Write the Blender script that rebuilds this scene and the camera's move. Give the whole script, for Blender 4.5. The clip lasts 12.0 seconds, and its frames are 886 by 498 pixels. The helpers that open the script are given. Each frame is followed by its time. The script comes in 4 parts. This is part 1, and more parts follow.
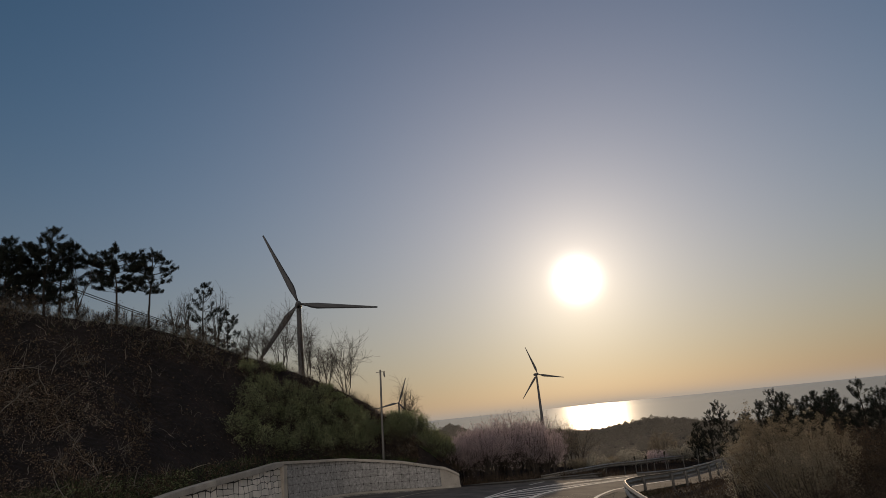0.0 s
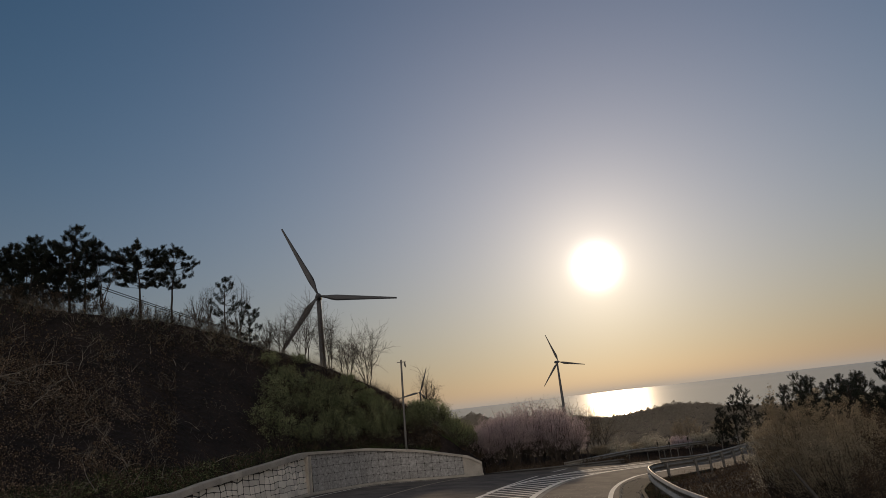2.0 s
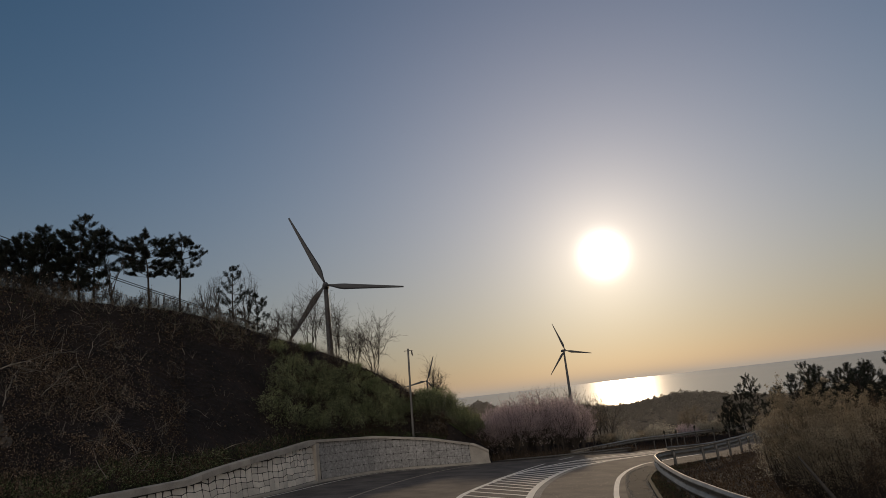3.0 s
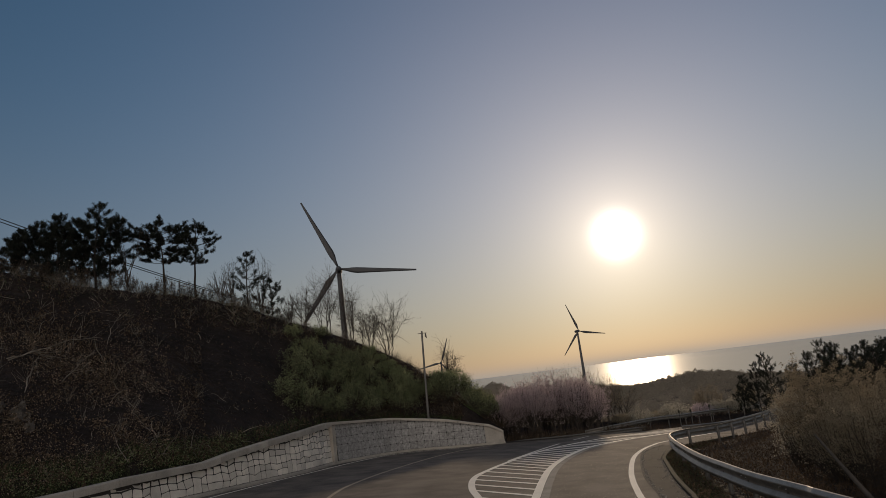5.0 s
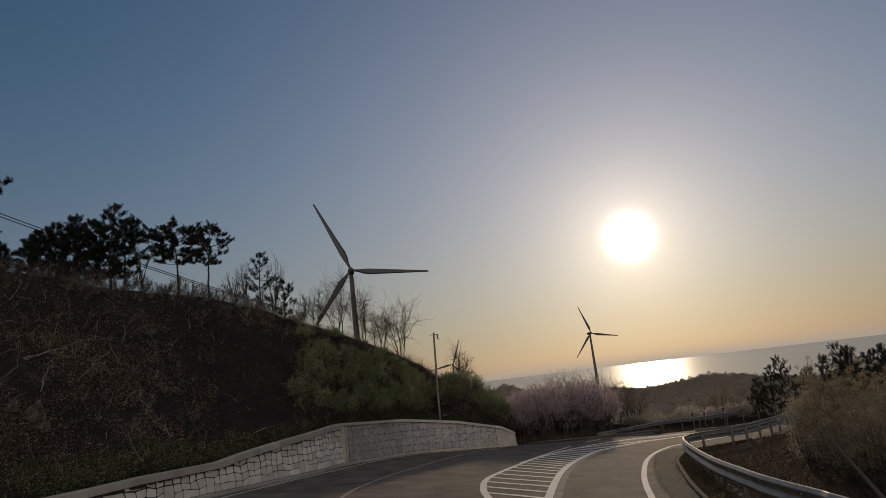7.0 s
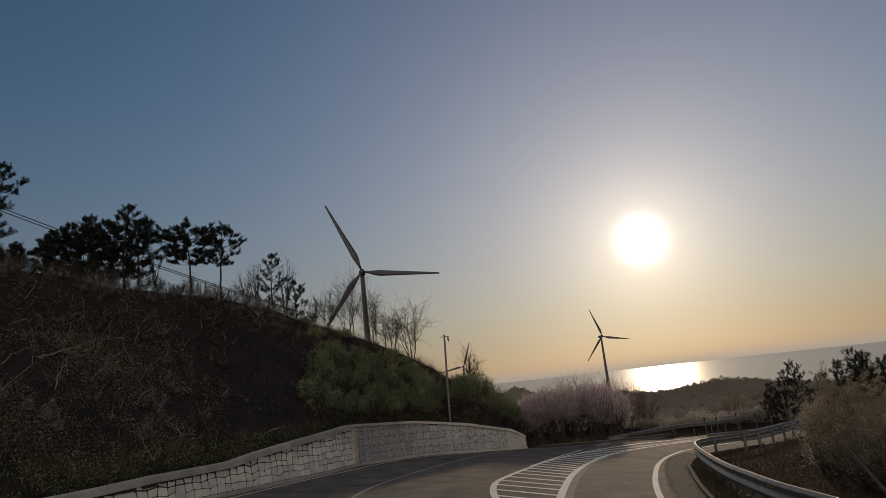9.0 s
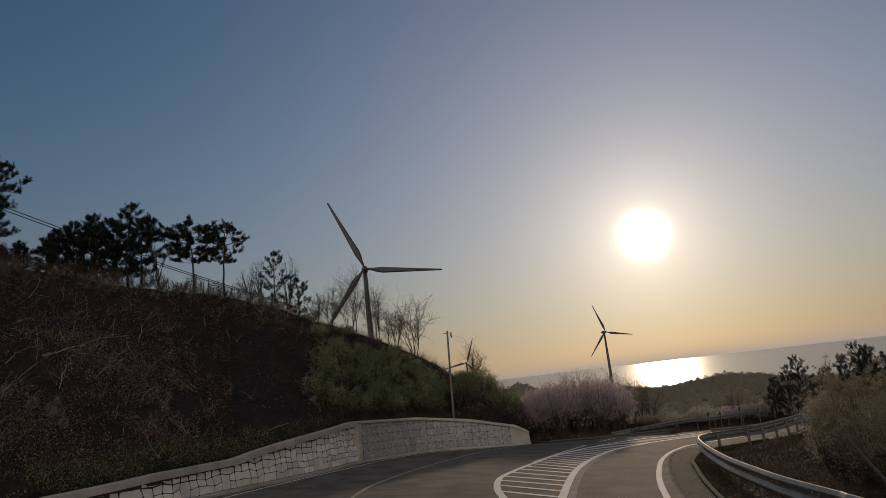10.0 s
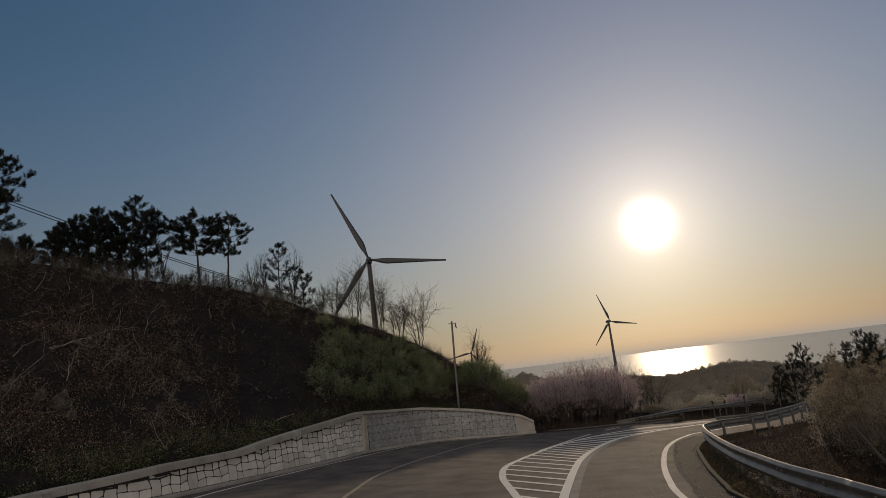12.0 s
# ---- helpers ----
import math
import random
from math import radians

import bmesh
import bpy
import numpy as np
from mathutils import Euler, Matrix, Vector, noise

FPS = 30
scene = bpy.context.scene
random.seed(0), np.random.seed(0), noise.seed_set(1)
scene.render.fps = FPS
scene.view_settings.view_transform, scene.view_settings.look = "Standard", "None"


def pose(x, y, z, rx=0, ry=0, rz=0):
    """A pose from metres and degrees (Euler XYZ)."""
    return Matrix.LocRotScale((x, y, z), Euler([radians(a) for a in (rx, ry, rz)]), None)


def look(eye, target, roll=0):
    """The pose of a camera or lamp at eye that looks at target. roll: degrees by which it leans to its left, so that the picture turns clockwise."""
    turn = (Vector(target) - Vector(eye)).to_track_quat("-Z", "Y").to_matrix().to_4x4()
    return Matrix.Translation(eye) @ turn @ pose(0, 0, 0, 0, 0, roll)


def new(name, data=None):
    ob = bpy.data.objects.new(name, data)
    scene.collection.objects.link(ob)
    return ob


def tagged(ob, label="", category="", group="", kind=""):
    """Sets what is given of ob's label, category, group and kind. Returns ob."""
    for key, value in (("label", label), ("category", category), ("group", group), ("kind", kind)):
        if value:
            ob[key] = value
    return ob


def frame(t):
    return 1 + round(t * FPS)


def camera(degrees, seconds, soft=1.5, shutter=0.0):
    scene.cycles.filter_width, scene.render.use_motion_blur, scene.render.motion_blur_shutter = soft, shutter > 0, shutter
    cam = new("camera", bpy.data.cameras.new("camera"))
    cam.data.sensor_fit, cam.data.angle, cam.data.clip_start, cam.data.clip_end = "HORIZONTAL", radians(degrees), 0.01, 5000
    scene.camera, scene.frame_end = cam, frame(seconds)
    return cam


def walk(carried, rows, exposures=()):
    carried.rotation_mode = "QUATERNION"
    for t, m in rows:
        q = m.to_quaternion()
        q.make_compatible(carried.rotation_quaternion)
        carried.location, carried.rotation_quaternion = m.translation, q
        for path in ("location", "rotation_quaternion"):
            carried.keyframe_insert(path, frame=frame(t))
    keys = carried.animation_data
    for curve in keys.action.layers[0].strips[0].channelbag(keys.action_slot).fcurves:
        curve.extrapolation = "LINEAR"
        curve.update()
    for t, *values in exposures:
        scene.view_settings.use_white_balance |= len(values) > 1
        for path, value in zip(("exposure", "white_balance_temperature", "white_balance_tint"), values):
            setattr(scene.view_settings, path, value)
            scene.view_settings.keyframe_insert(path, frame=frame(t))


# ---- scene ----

# ---------------------------------------------------------------- camera
EYE = 3.0
cam = camera(67.2, 12.0, soft=0.5)
TURNS = [
    (0.0, 103.90, 5.67, -4.90), (0.5, 104.15, 5.77, -4.45), (1.0, 104.18, 5.97, -3.99), (1.5, 104.03, 6.29, -3.45),
    (2.0, 103.20, 6.52, -3.10), (2.5, 102.65, 6.64, -2.75), (3.0, 102.31, 6.44, -2.52), (5.0, 100.95, 7.05, -1.31),
    (5.5, 100.76, 7.00, -1.03), (6.0, 100.64, 6.95, -0.73), (6.5, 100.70, 6.73, -0.60), (7.0, 101.20, 6.75, -0.31),
    (9.0, 101.47, 6.26, 0.57), (9.5, 101.34, 6.33, 0.63), (10.0, 101.20, 6.55, 0.85), (10.5, 101.03, 6.56, 1.02),
    (11.0, 100.83, 6.40, 1.09), (11.5, 100.64, 6.61, 1.14), (12.0, 100.43, 6.89, 1.26),
]
walk(cam, [(t, pose(0, 0, EYE, rx, ry, rz)) for t, rx, ry, rz in TURNS])

# ---------------------------------------------------------------- light
SUN_AZ, SUN_EL = 17.48, 9.86
sun_way = Vector((math.sin(radians(SUN_AZ)) * math.cos(radians(SUN_EL)), math.cos(radians(SUN_AZ)) * math.cos(radians(SUN_EL)), math.sin(radians(SUN_EL))))
sun_data = bpy.data.lights.new("sun", "SUN")
sun_data.energy, sun_data.angle, sun_data.color = 1.3, radians(2.8), (1.0, 0.74, 0.48)
sun = new("sun", sun_data)
sun.matrix_world = look(sun_way * 900, (0, 0, 0))

world = bpy.data.worlds.new("sky")
scene.world = world
world.use_nodes = True
wt = world.node_tree
wt.nodes.clear()


def wnode(kind, **kw):
    n = wt.nodes.new(kind)
    for k, v in kw.items():
        setattr(n, k, v)
    return n


def wmath(op, a, b=None, c=None):
    n = wnode("ShaderNodeMath", operation=op)
    for i, v in enumerate((a, b, c)):
        if v is None:
            continue
        if isinstance(v, (int, float)):
            n.inputs[i].default_value = v
        else:
            wt.links.new(v, n.inputs[i])
    return n.outputs[0]


sky = wnode("ShaderNodeTexSky", sky_type="NISHITA", sun_disc=False, sun_elevation=radians(SUN_EL), sun_rotation=radians(SUN_AZ), altitude=200.0)
sky.air_density, sky.dust_density, sky.ozone_density = 1.3, 0.2, 3.0
bg_sky = wnode("ShaderNodeBackground")
tint = wnode("ShaderNodeMix", data_type="RGBA", blend_type="MULTIPLY")
tint.inputs[0].default_value = 1.0
tint.inputs[7].default_value = (0.73, 0.985, 1.10, 1)
wt.links.new(sky.outputs[0], tint.inputs[6])
wt.links.new(tint.outputs[2], bg_sky.inputs["Color"])
coord = wnode("ShaderNodeTexCoord")
dot = wnode("ShaderNodeVectorMath", operation="DOT_PRODUCT")
dot.inputs[1].default_value = sun_way
wt.links.new(coord.outputs["Generated"], dot.inputs[0])
theta = wmath("ARCCOSINE", wmath("MINIMUM", dot.outputs["Value"], 0.999999))
split = wnode("ShaderNodeSeparateXYZ")
wt.links.new(coord.outputs["Generated"], split.inputs[0])


def glow(fall, strength, colour, last):
    bg = wnode("ShaderNodeBackground")
    bg.inputs["Color"].default_value = (*colour, 1)
    wt.links.new(wmath("MULTIPLY", fall, strength), bg.inputs["Strength"])
    add = wnode("ShaderNodeAddShader")
    wt.links.new(last, add.inputs[0])
    wt.links.new(bg.outputs[0], add.inputs[1])
    return add.outputs[0]


def fall_off(value, width, power):
    return wmath("EXPONENT", wmath("MULTIPLY", wmath("POWER", wmath("DIVIDE", value, width), power), -1.0))


# towards the horizon the hazy air dims the clear sky
dim = wmath("SUBTRACT", 1.0, wmath("MULTIPLY", fall_off(wmath("ABSOLUTE", split.outputs["Z"]), 0.20, 1.3), 0.66))
wt.links.new(wmath("MULTIPLY", dim, 0.055), bg_sky.inputs["Strength"])
# hazy air: wide and narrow brightness round the sun, the sun itself, and a warm band along the horizon
shade = glow(fall_off(theta, 0.385, 1.6), 0.29, (1.0, 0.64, 0.495), bg_sky.outputs[0])
shade = glow(fall_off(theta, 0.062, 1.0), 0.85, (1.0, 0.80, 0.59), shade)
shade = glow(fall_off(theta, 0.0222, 2.0), 3.6, (1.0, 0.95, 0.85), shade)
shade = glow(fall_off(wmath("ABSOLUTE", split.outputs["Z"]), 0.24, 1.6), 0.152, (1.0, 0.55, 0.42), shade)
# unseen air opposite the sun, brightened as added fill for surfaces facing the viewer
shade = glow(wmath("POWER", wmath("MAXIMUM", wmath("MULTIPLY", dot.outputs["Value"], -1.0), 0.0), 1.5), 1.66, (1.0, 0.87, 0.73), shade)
# the air right over the horizon is a dull grey haze
haze = wnode("ShaderNodeBackground")
haze.inputs["Color"].default_value = (0.34, 0.320, 0.295, 1)
veil = wnode("ShaderNodeMixShader")
wt.links.new(wmath("MULTIPLY", fall_off(wmath("ABSOLUTE", wmath("ADD", split.outputs["Z"], 0.008)), 0.014, 1.5), 0.75), veil.inputs[0])
wt.links.new(shade, veil.inputs[1])
wt.links.new(haze.outputs[0], veil.inputs[2])
shade = veil.outputs[0]
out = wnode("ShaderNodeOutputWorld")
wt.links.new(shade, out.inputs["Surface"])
scene.view_settings.exposure = 0.0

# ---------------------------------------------------------------- materials


def material(name, colour, rough=0.8, metal=0.0, second=None, scale=4.0, fine=40.0, bump=0.3, depth=0.02, spread=0.5, per_piece=0.0, through_light=0.0, gloss=0.3):
    """A node material: two colours mixed by coarse and fine noise in metres, relief, and a lift or drop per piece."""
    m = bpy.data.materials.new(name)
    m.use_nodes = True
    nt = m.node_tree
    b = nt.nodes["Principled BSDF"]
    b.inputs["Roughness"].default_value, b.inputs["Metallic"].default_value = rough, metal
    b.inputs["Specular IOR Level"].default_value = gloss
    geo = nt.nodes.new("ShaderNodeNewGeometry")
    coarse, small = nt.nodes.new("ShaderNodeTexNoise"), nt.nodes.new("ShaderNodeTexNoise")
    coarse.inputs["Scale"].default_value, small.inputs["Scale"].default_value = scale, fine
    coarse.inputs["Detail"].default_value = 5.0
    for n in (coarse, small):
        nt.links.new(geo.outputs["Position"], n.inputs["Vector"])
    add = nt.nodes.new("ShaderNodeMath")
    add.operation = "MULTIPLY_ADD"
    add.inputs[1].default_value = 0.5
    nt.links.new(small.outputs[0], add.inputs[0])
    nt.links.new(coarse.outputs[0], add.inputs[2])
    ramp = nt.nodes.new("ShaderNodeMapRange")
    ramp.inputs["From Min"].default_value, ramp.inputs["From Max"].default_value = 0.75 - spread / 2, 0.75 + spread / 2
    nt.links.new(add.outputs[0], ramp.inputs["Value"])
    mix = nt.nodes.new("ShaderNodeMix")
    mix.data_type = "RGBA"
    mix.inputs[6].default_value = (*colour, 1)
    mix.inputs[7].default_value = (*(second or [c * 0.6 for c in colour]), 1)
    nt.links.new(ramp.outputs[0], mix.inputs[0])
    tone = mix.outputs[2]
    if per_piece:
        source = nt.nodes.new("ShaderNodeObjectInfo").outputs["Random"] if per_piece > 0 else geo.outputs["Random Per Island"]
        lift = nt.nodes.new("ShaderNodeMapRange")
        lift.inputs["To Min"].default_value, lift.inputs["To Max"].default_value = 1 - abs(per_piece), 1 + abs(per_piece)
        nt.links.new(source, lift.inputs["Value"])
        hsv = nt.nodes.new("ShaderNodeHueSaturation")
        nt.links.new(lift.outputs[0], hsv.inputs["Value"])
        nt.links.new(tone, hsv.inputs["Color"])
        tone = hsv.outputs[0]
    nt.links.new(tone, b.inputs["Base Color"])
    if bump:
        bp = nt.nodes.new("ShaderNodeBump")
        bp.inputs["Strength"].default_value, bp.inputs["Distance"].default_value = bump, depth
        nt.links.new(add.outputs[0], bp.inputs["Height"])
        nt.links.new(bp.outputs[0], b.inputs["Normal"])
    if through_light:
        tl = nt.nodes.new("ShaderNodeBsdfTranslucent")
        nt.links.new(tone, tl.inputs["Color"])
        ms = nt.nodes.new("ShaderNodeMixShader")
        ms.inputs[0].default_value = through_light
        nt.links.new(b.outputs[0], ms.inputs[1])
        nt.links.new(tl.outputs[0], ms.inputs[2])
        nt.links.new(ms.outputs[0], nt.nodes["Material Output"].inputs["Surface"])
    return m


# soil taken near black: shade in the gaps between twigs is in its colour
M_SOIL = material("dry_slope_soil_shaded", (0.023, 0.0155, 0.013), 0.95, second=(0.006, 0.004, 0.0035), scale=0.7, fine=4.0, bump=1.0, depth=0.35)
M_ASPHALT = material("worn_asphalt", (0.160, 0.134, 0.116), 0.90, second=(0.058, 0.050, 0.045), scale=0.9, fine=30.0, bump=0.9, depth=0.015, spread=0.42, gloss=0.3)
M_GUTTER = material("gravelly_asphalt", (0.062, 0.056, 0.050), 0.95, second=(0.024, 0.022, 0.019), scale=2.0, fine=30.0, bump=0.5, depth=0.015)
M_PAINT = material("worn_white_road_paint", (0.90, 0.84, 0.75), 0.80, second=(0.70, 0.65, 0.58), scale=1.2, fine=25.0, bump=0.1, depth=0.003, spread=0.7)
M_PAINT_OLD = material("nearly_worn_off_paint", (0.30, 0.28, 0.26), 0.9, second=(0.15, 0.14, 0.13), scale=1.5, fine=30.0, bump=0.1, depth=0.003)
M_PAINT_YELLOW = material("faded_centre_paint", (0.42, 0.35, 0.27), 0.9, second=(0.27, 0.23, 0.18), scale=1.2, fine=25.0, bump=0.1, depth=0.003)
M_STONE = material("grey_wall_stone", (0.72, 0.65, 0.57), 0.9, second=(0.54, 0.49, 0.43), scale=2.5, fine=28.0, bump=0.5, depth=0.02, per_piece=0.2)
M_PANEL = material("grey_panel_stone", (0.37, 0.352, 0.34), 0.9, second=(0.15, 0.145, 0.14), scale=7.0, fine=25.0, bump=0.5, depth=0.02, per_piece=0.12)
M_MORTAR = material("dark_joint_mortar", (0.055, 0.050, 0.045), 0.95, scale=3.0, fine=30.0)
M_CONCRETE = material("weathered_concrete", (0.42, 0.375, 0.325), 0.9, second=(0.26, 0.235, 0.205), scale=1.3, fine=22.0, bump=0.3, depth=0.01, per_piece=0.1)
M_STEEL = material("galvanised_steel", (0.34, 0.31, 0.275), 0.45, 0.65, second=(0.19, 0.175, 0.155), scale=2.0, fine=20.0, bump=0.05, depth=0.003)
M_STEEL_DARK = material("dark_steel_post", (0.16, 0.15, 0.14), 0.6, 0.5, scale=4.0, fine=30.0, bump=0.1)
# pale grey turbines, with their backlit shade put into this dark colour
M_TURBINE = material("turbine_backlit_tone", (0.07, 0.07, 0.075), 0.6, second=(0.055, 0.055, 0.06), scale=0.1, fine=2.0, bump=0.0)
M_BARK = material("grey_brown_bark", (0.10, 0.078, 0.060), 0.95, second=(0.055, 0.045, 0.036), scale=5.0, fine=30.0, bump=0.6, depth=0.03)
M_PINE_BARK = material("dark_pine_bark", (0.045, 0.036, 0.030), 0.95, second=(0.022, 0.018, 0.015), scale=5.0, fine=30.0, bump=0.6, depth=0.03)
M_THIN_BARK = material("dark_twig_bark", (0.060, 0.048, 0.040), 0.95, second=(0.030, 0.025, 0.021), scale=5.0, fine=30.0, bump=0.0)
M_TWIG = material("pale_dry_twig", (0.34, 0.29, 0.235), 0.9, second=(0.06, 0.048, 0.037), scale=2.0, fine=20.0, bump=0.0, per_piece=-0.4)
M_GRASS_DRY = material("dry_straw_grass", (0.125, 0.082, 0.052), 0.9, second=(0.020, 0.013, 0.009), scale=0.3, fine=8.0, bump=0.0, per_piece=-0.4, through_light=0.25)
M_GRASS = material("spring_green_grass", (0.090, 0.122, 0.045), 0.85, second=(0.036, 0.046, 0.020), scale=0.8, fine=8.0, bump=0.0, per_piece=-0.4, through_light=0.3)
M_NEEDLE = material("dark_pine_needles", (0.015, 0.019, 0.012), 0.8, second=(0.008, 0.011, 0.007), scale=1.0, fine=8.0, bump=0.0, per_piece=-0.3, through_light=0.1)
M_LEAF = material("young_green_leaves", (0.33, 0.35, 0.18), 0.7, second=(0.12, 0.14, 0.065), scale=0.8, fine=8.0, bump=0.0, per_piece=-0.4, through_light=0.45)
M_BLOSSOM = material("pale_pink_blossom", (0.74, 0.61, 0.60), 0.8, second=(0.50, 0.40, 0.41), scale=0.7, fine=6.0, bump=0.0, per_piece=-0.12, through_light=0.6)
M_WHITE_BLOSSOM = material("cream_blossom", (0.62, 0.57, 0.47), 0.8, second=(0.40, 0.36, 0.28), scale=0.7, fine=6.0, bump=0.0, per_piece=-0.15, through_light=0.5)
M_BRONZE_LEAF = material("bronze_spring_leaves", (0.42, 0.345, 0.24), 0.8, second=(0.19, 0.155, 0.105), scale=0.8, fine=8.0, bump=0.0, per_piece=-0.15, through_light=0.5)
M_DRY_LEAF = material("bleached_dry_leaves", (0.50, 0.36, 0.25), 0.85, second=(0.15, 0.105, 0.07), scale=0.5, fine=6.0, bump=0.0, per_piece=-0.5, through_light=0.3)
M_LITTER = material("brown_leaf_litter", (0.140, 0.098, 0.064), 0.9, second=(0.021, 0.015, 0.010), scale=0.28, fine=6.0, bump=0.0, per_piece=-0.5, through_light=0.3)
# woods paled towards grey: the valley's haze is put into this colour
M_WOODS = material("hazed_spring_woods", (0.25, 0.225, 0.19), 0.9, second=(0.17, 0.155, 0.13), scale=0.02, fine=0.3, bump=0.0, per_piece=-0.05, through_light=0.4)
M_SEA = material("calm_sea", (0.03, 0.05, 0.07), 0.20, second=(0.025, 0.04, 0.055), scale=0.004, fine=0.05, bump=0.12, depth=1.0)
M_KERB = material("mossy_dark_concrete", (0.042, 0.040, 0.031), 0.95, second=(0.014, 0.015, 0.010), scale=2.0, fine=20.0)
M_ROCK = material("pale_weathered_rock", (0.13, 0.112, 0.094), 0.95, second=(0.035, 0.028, 0.023), scale=2.5, fine=12.0, bump=0.7, depth=0.06)
sea_t = M_SEA.node_tree
# a grey diffuse share puts sea haze into the water's colour
dull, blend = sea_t.nodes.new("ShaderNodeBsdfDiffuse"), sea_t.nodes.new("ShaderNodeMixShader")
dull.inputs["Color"].default_value = (0.60, 0.60, 0.60, 1)
blend.inputs[0].default_value = 0.30
sea_t.links.new(sea_t.nodes["Principled BSDF"].outputs[0], blend.inputs[1])
sea_t.links.new(dull.outputs[0], blend.inputs[2])
# farther out the grey share, painted-in haze, grows and the gloss fades
sea_geo, sea_far, sea_haze = sea_t.nodes.new("ShaderNodeNewGeometry"), sea_t.nodes.new("ShaderNodeVectorMath"), sea_t.nodes.new("ShaderNodeMapRange")
sea_far.operation = "LENGTH"
sea_haze.interpolation_type = "SMOOTHSTEP"
sea_haze.inputs["From Min"].default_value, sea_haze.inputs["From Max"].default_value = 1700.0, 4900.0
sea_haze.inputs["To Min"].default_value, sea_haze.inputs["To Max"].default_value = 0.25, 0.40
sea_t.links.new(sea_geo.outputs["Position"], sea_far.inputs[0])
sea_t.links.new(sea_far.outputs["Value"], sea_haze.inputs["Value"])
sea_t.links.new(sea_haze.outputs[0], blend.inputs[0])
sea_t.links.new(blend.outputs[0], sea_t.nodes["Material Output"].inputs["Surface"])
M_CABLE = material("black_cable", (0.03, 0.03, 0.03), 0.6, bump=0.0)
M_POLE = material("grey_concrete_pole", (0.17, 0.16, 0.15), 0.85, second=(0.11, 0.105, 0.10), scale=1.5, fine=15.0, bump=0.1)

# ---------------------------------------------------------------- mesh helpers


def part(name, bm, mat, parent=None, label=""):
    """Links a bmesh as one mesh object, under a thing or a part."""
    me = bpy.data.meshes.new(name)
    bm.to_mesh(me)
    bm.free()
    me.materials.append(mat)
    ob = new(name, me)
    ob.parent = parent
    return tagged(ob, label)


def raw(name, verts, faces, mat, parent=None, label="", smooth=False):
    """Links vertices and equal-sided faces, given as arrays, as one mesh object."""
    verts, faces = np.asarray(verts, dtype=np.float32), np.asarray(faces, dtype=np.int32)
    me = bpy.data.meshes.new(name)
    n, k = faces.shape
    me.vertices.add(len(verts))
    me.vertices.foreach_set("co", verts.ravel())
    me.loops.add(n * k)
    me.loops.foreach_set("vertex_index", faces.ravel())
    me.polygons.add(n)
    me.polygons.foreach_set("loop_start", np.arange(n, dtype=np.int32) * k)
    me.polygons.foreach_set("use_smooth", np.full(n, smooth, dtype=bool))
    me.update(calc_edges=True)
    me.materials.append(mat)
    ob = new(name, me)
    ob.parent = parent
    return tagged(ob, label)


def thing(name, place, label, category, group="", kind=""):
    ob = new(name)
    ob.location = place
    ob.empty_display_size = 0.2
    return tagged(ob, label, category, group, kind)


def smooth01(t):
    t = min(1, max(0, t))
    return t * t * (3 - 2 * t)


def spline(points, step=0.5):
    """A smooth line through control points, cut into steps of about that length."""
    p = [Vector(q) for q in points]
    p = [p[0] * 2 - p[1], *p, p[-1] * 2 - p[-2]]
    line = []
    for a, b, c, d in zip(p, p[1:], p[2:], p[3:]):
        n = max(1, int((c - b).length / step))
        for i in range(n):
            t = i / n
            line.append(0.5 * (2 * b + (c - a) * t + (2 * a - 5 * b + 4 * c - d) * t * t + (3 * b - a - 3 * c + d) * t ** 3))
    return line + [p[-2]]


def road_z(x, y):
    """The banked road falls away from the viewer and towards the inside of the bend."""
    return -0.03 * y - 0.05 * x


def lay(points, up=0.0, step=0.5):
    return [Vector((x, y, road_z(x, y) + up)) for x, y in (q[:2] for q in spline([(a, b, 0) for a, b in points], step))]


def side_of(line, i):
    d = line[min(i + 1, len(line) - 1)] - line[max(i - 1, 0)]
    d.z = 0
    d.normalize()
    return Vector((d.y, -d.x, 0))


def sweep(line, profile, closed=False):
    """A bmesh of a profile (out to the right, up) carried along a line."""
    bm = bmesh.new()
    rings = []
    for i, p in enumerate(line):
        s = side_of(line, i)
        rings.append([bm.verts.new(p + s * a + Vector((0, 0, b))) for a, b in profile])
    k = len(profile)
    for a, b in zip(rings, rings[1:]):
        for j in range(k if closed else k - 1):
            bm.faces.new((a[j], a[(j + 1) % k], b[(j + 1) % k], b[j]))
    if closed:
        bm.faces.new(rings[0])
        bm.faces.new(rings[-1][::-1])
    bmesh.ops.recalc_face_normals(bm, faces=bm.faces)
    return bm


def ribbon(line, width, up=0.0):
    """A flat painted strip that lies on the banked road."""
    bm = bmesh.new()
    last = None
    for i, p in enumerate(line):
        s = side_of(line, i) * width / 2
        a, b = p + s, p - s
        now = [bm.verts.new((q.x, q.y, road_z(q.x, q.y) + up)) for q in (a, b)]
        if last:
            bm.faces.new((last[0], now[0], now[1], last[1]))
        last = now
    bmesh.ops.recalc_face_normals(bm, faces=bm.faces)
    for f in bm.faces:
        if f.normal.z < 0:
            f.normal_flip()
    return bm


def sheet(points, up=0.0):
    """A flat piece of road, filled inside its outline."""
    bm = bmesh.new()
    vs = [bm.verts.new((x, y, road_z(x, y) + up)) for x, y in points]
    f = bm.faces.new(vs)
    if f.normal.z < 0:
        f.normal_flip()
    bmesh.ops.triangulate(bm, faces=[f])
    bmesh.ops.recalc_face_normals(bm, faces=bm.faces)
    for f in bm.faces:
        if f.normal.z < 0:
            f.normal_flip()
    return bm


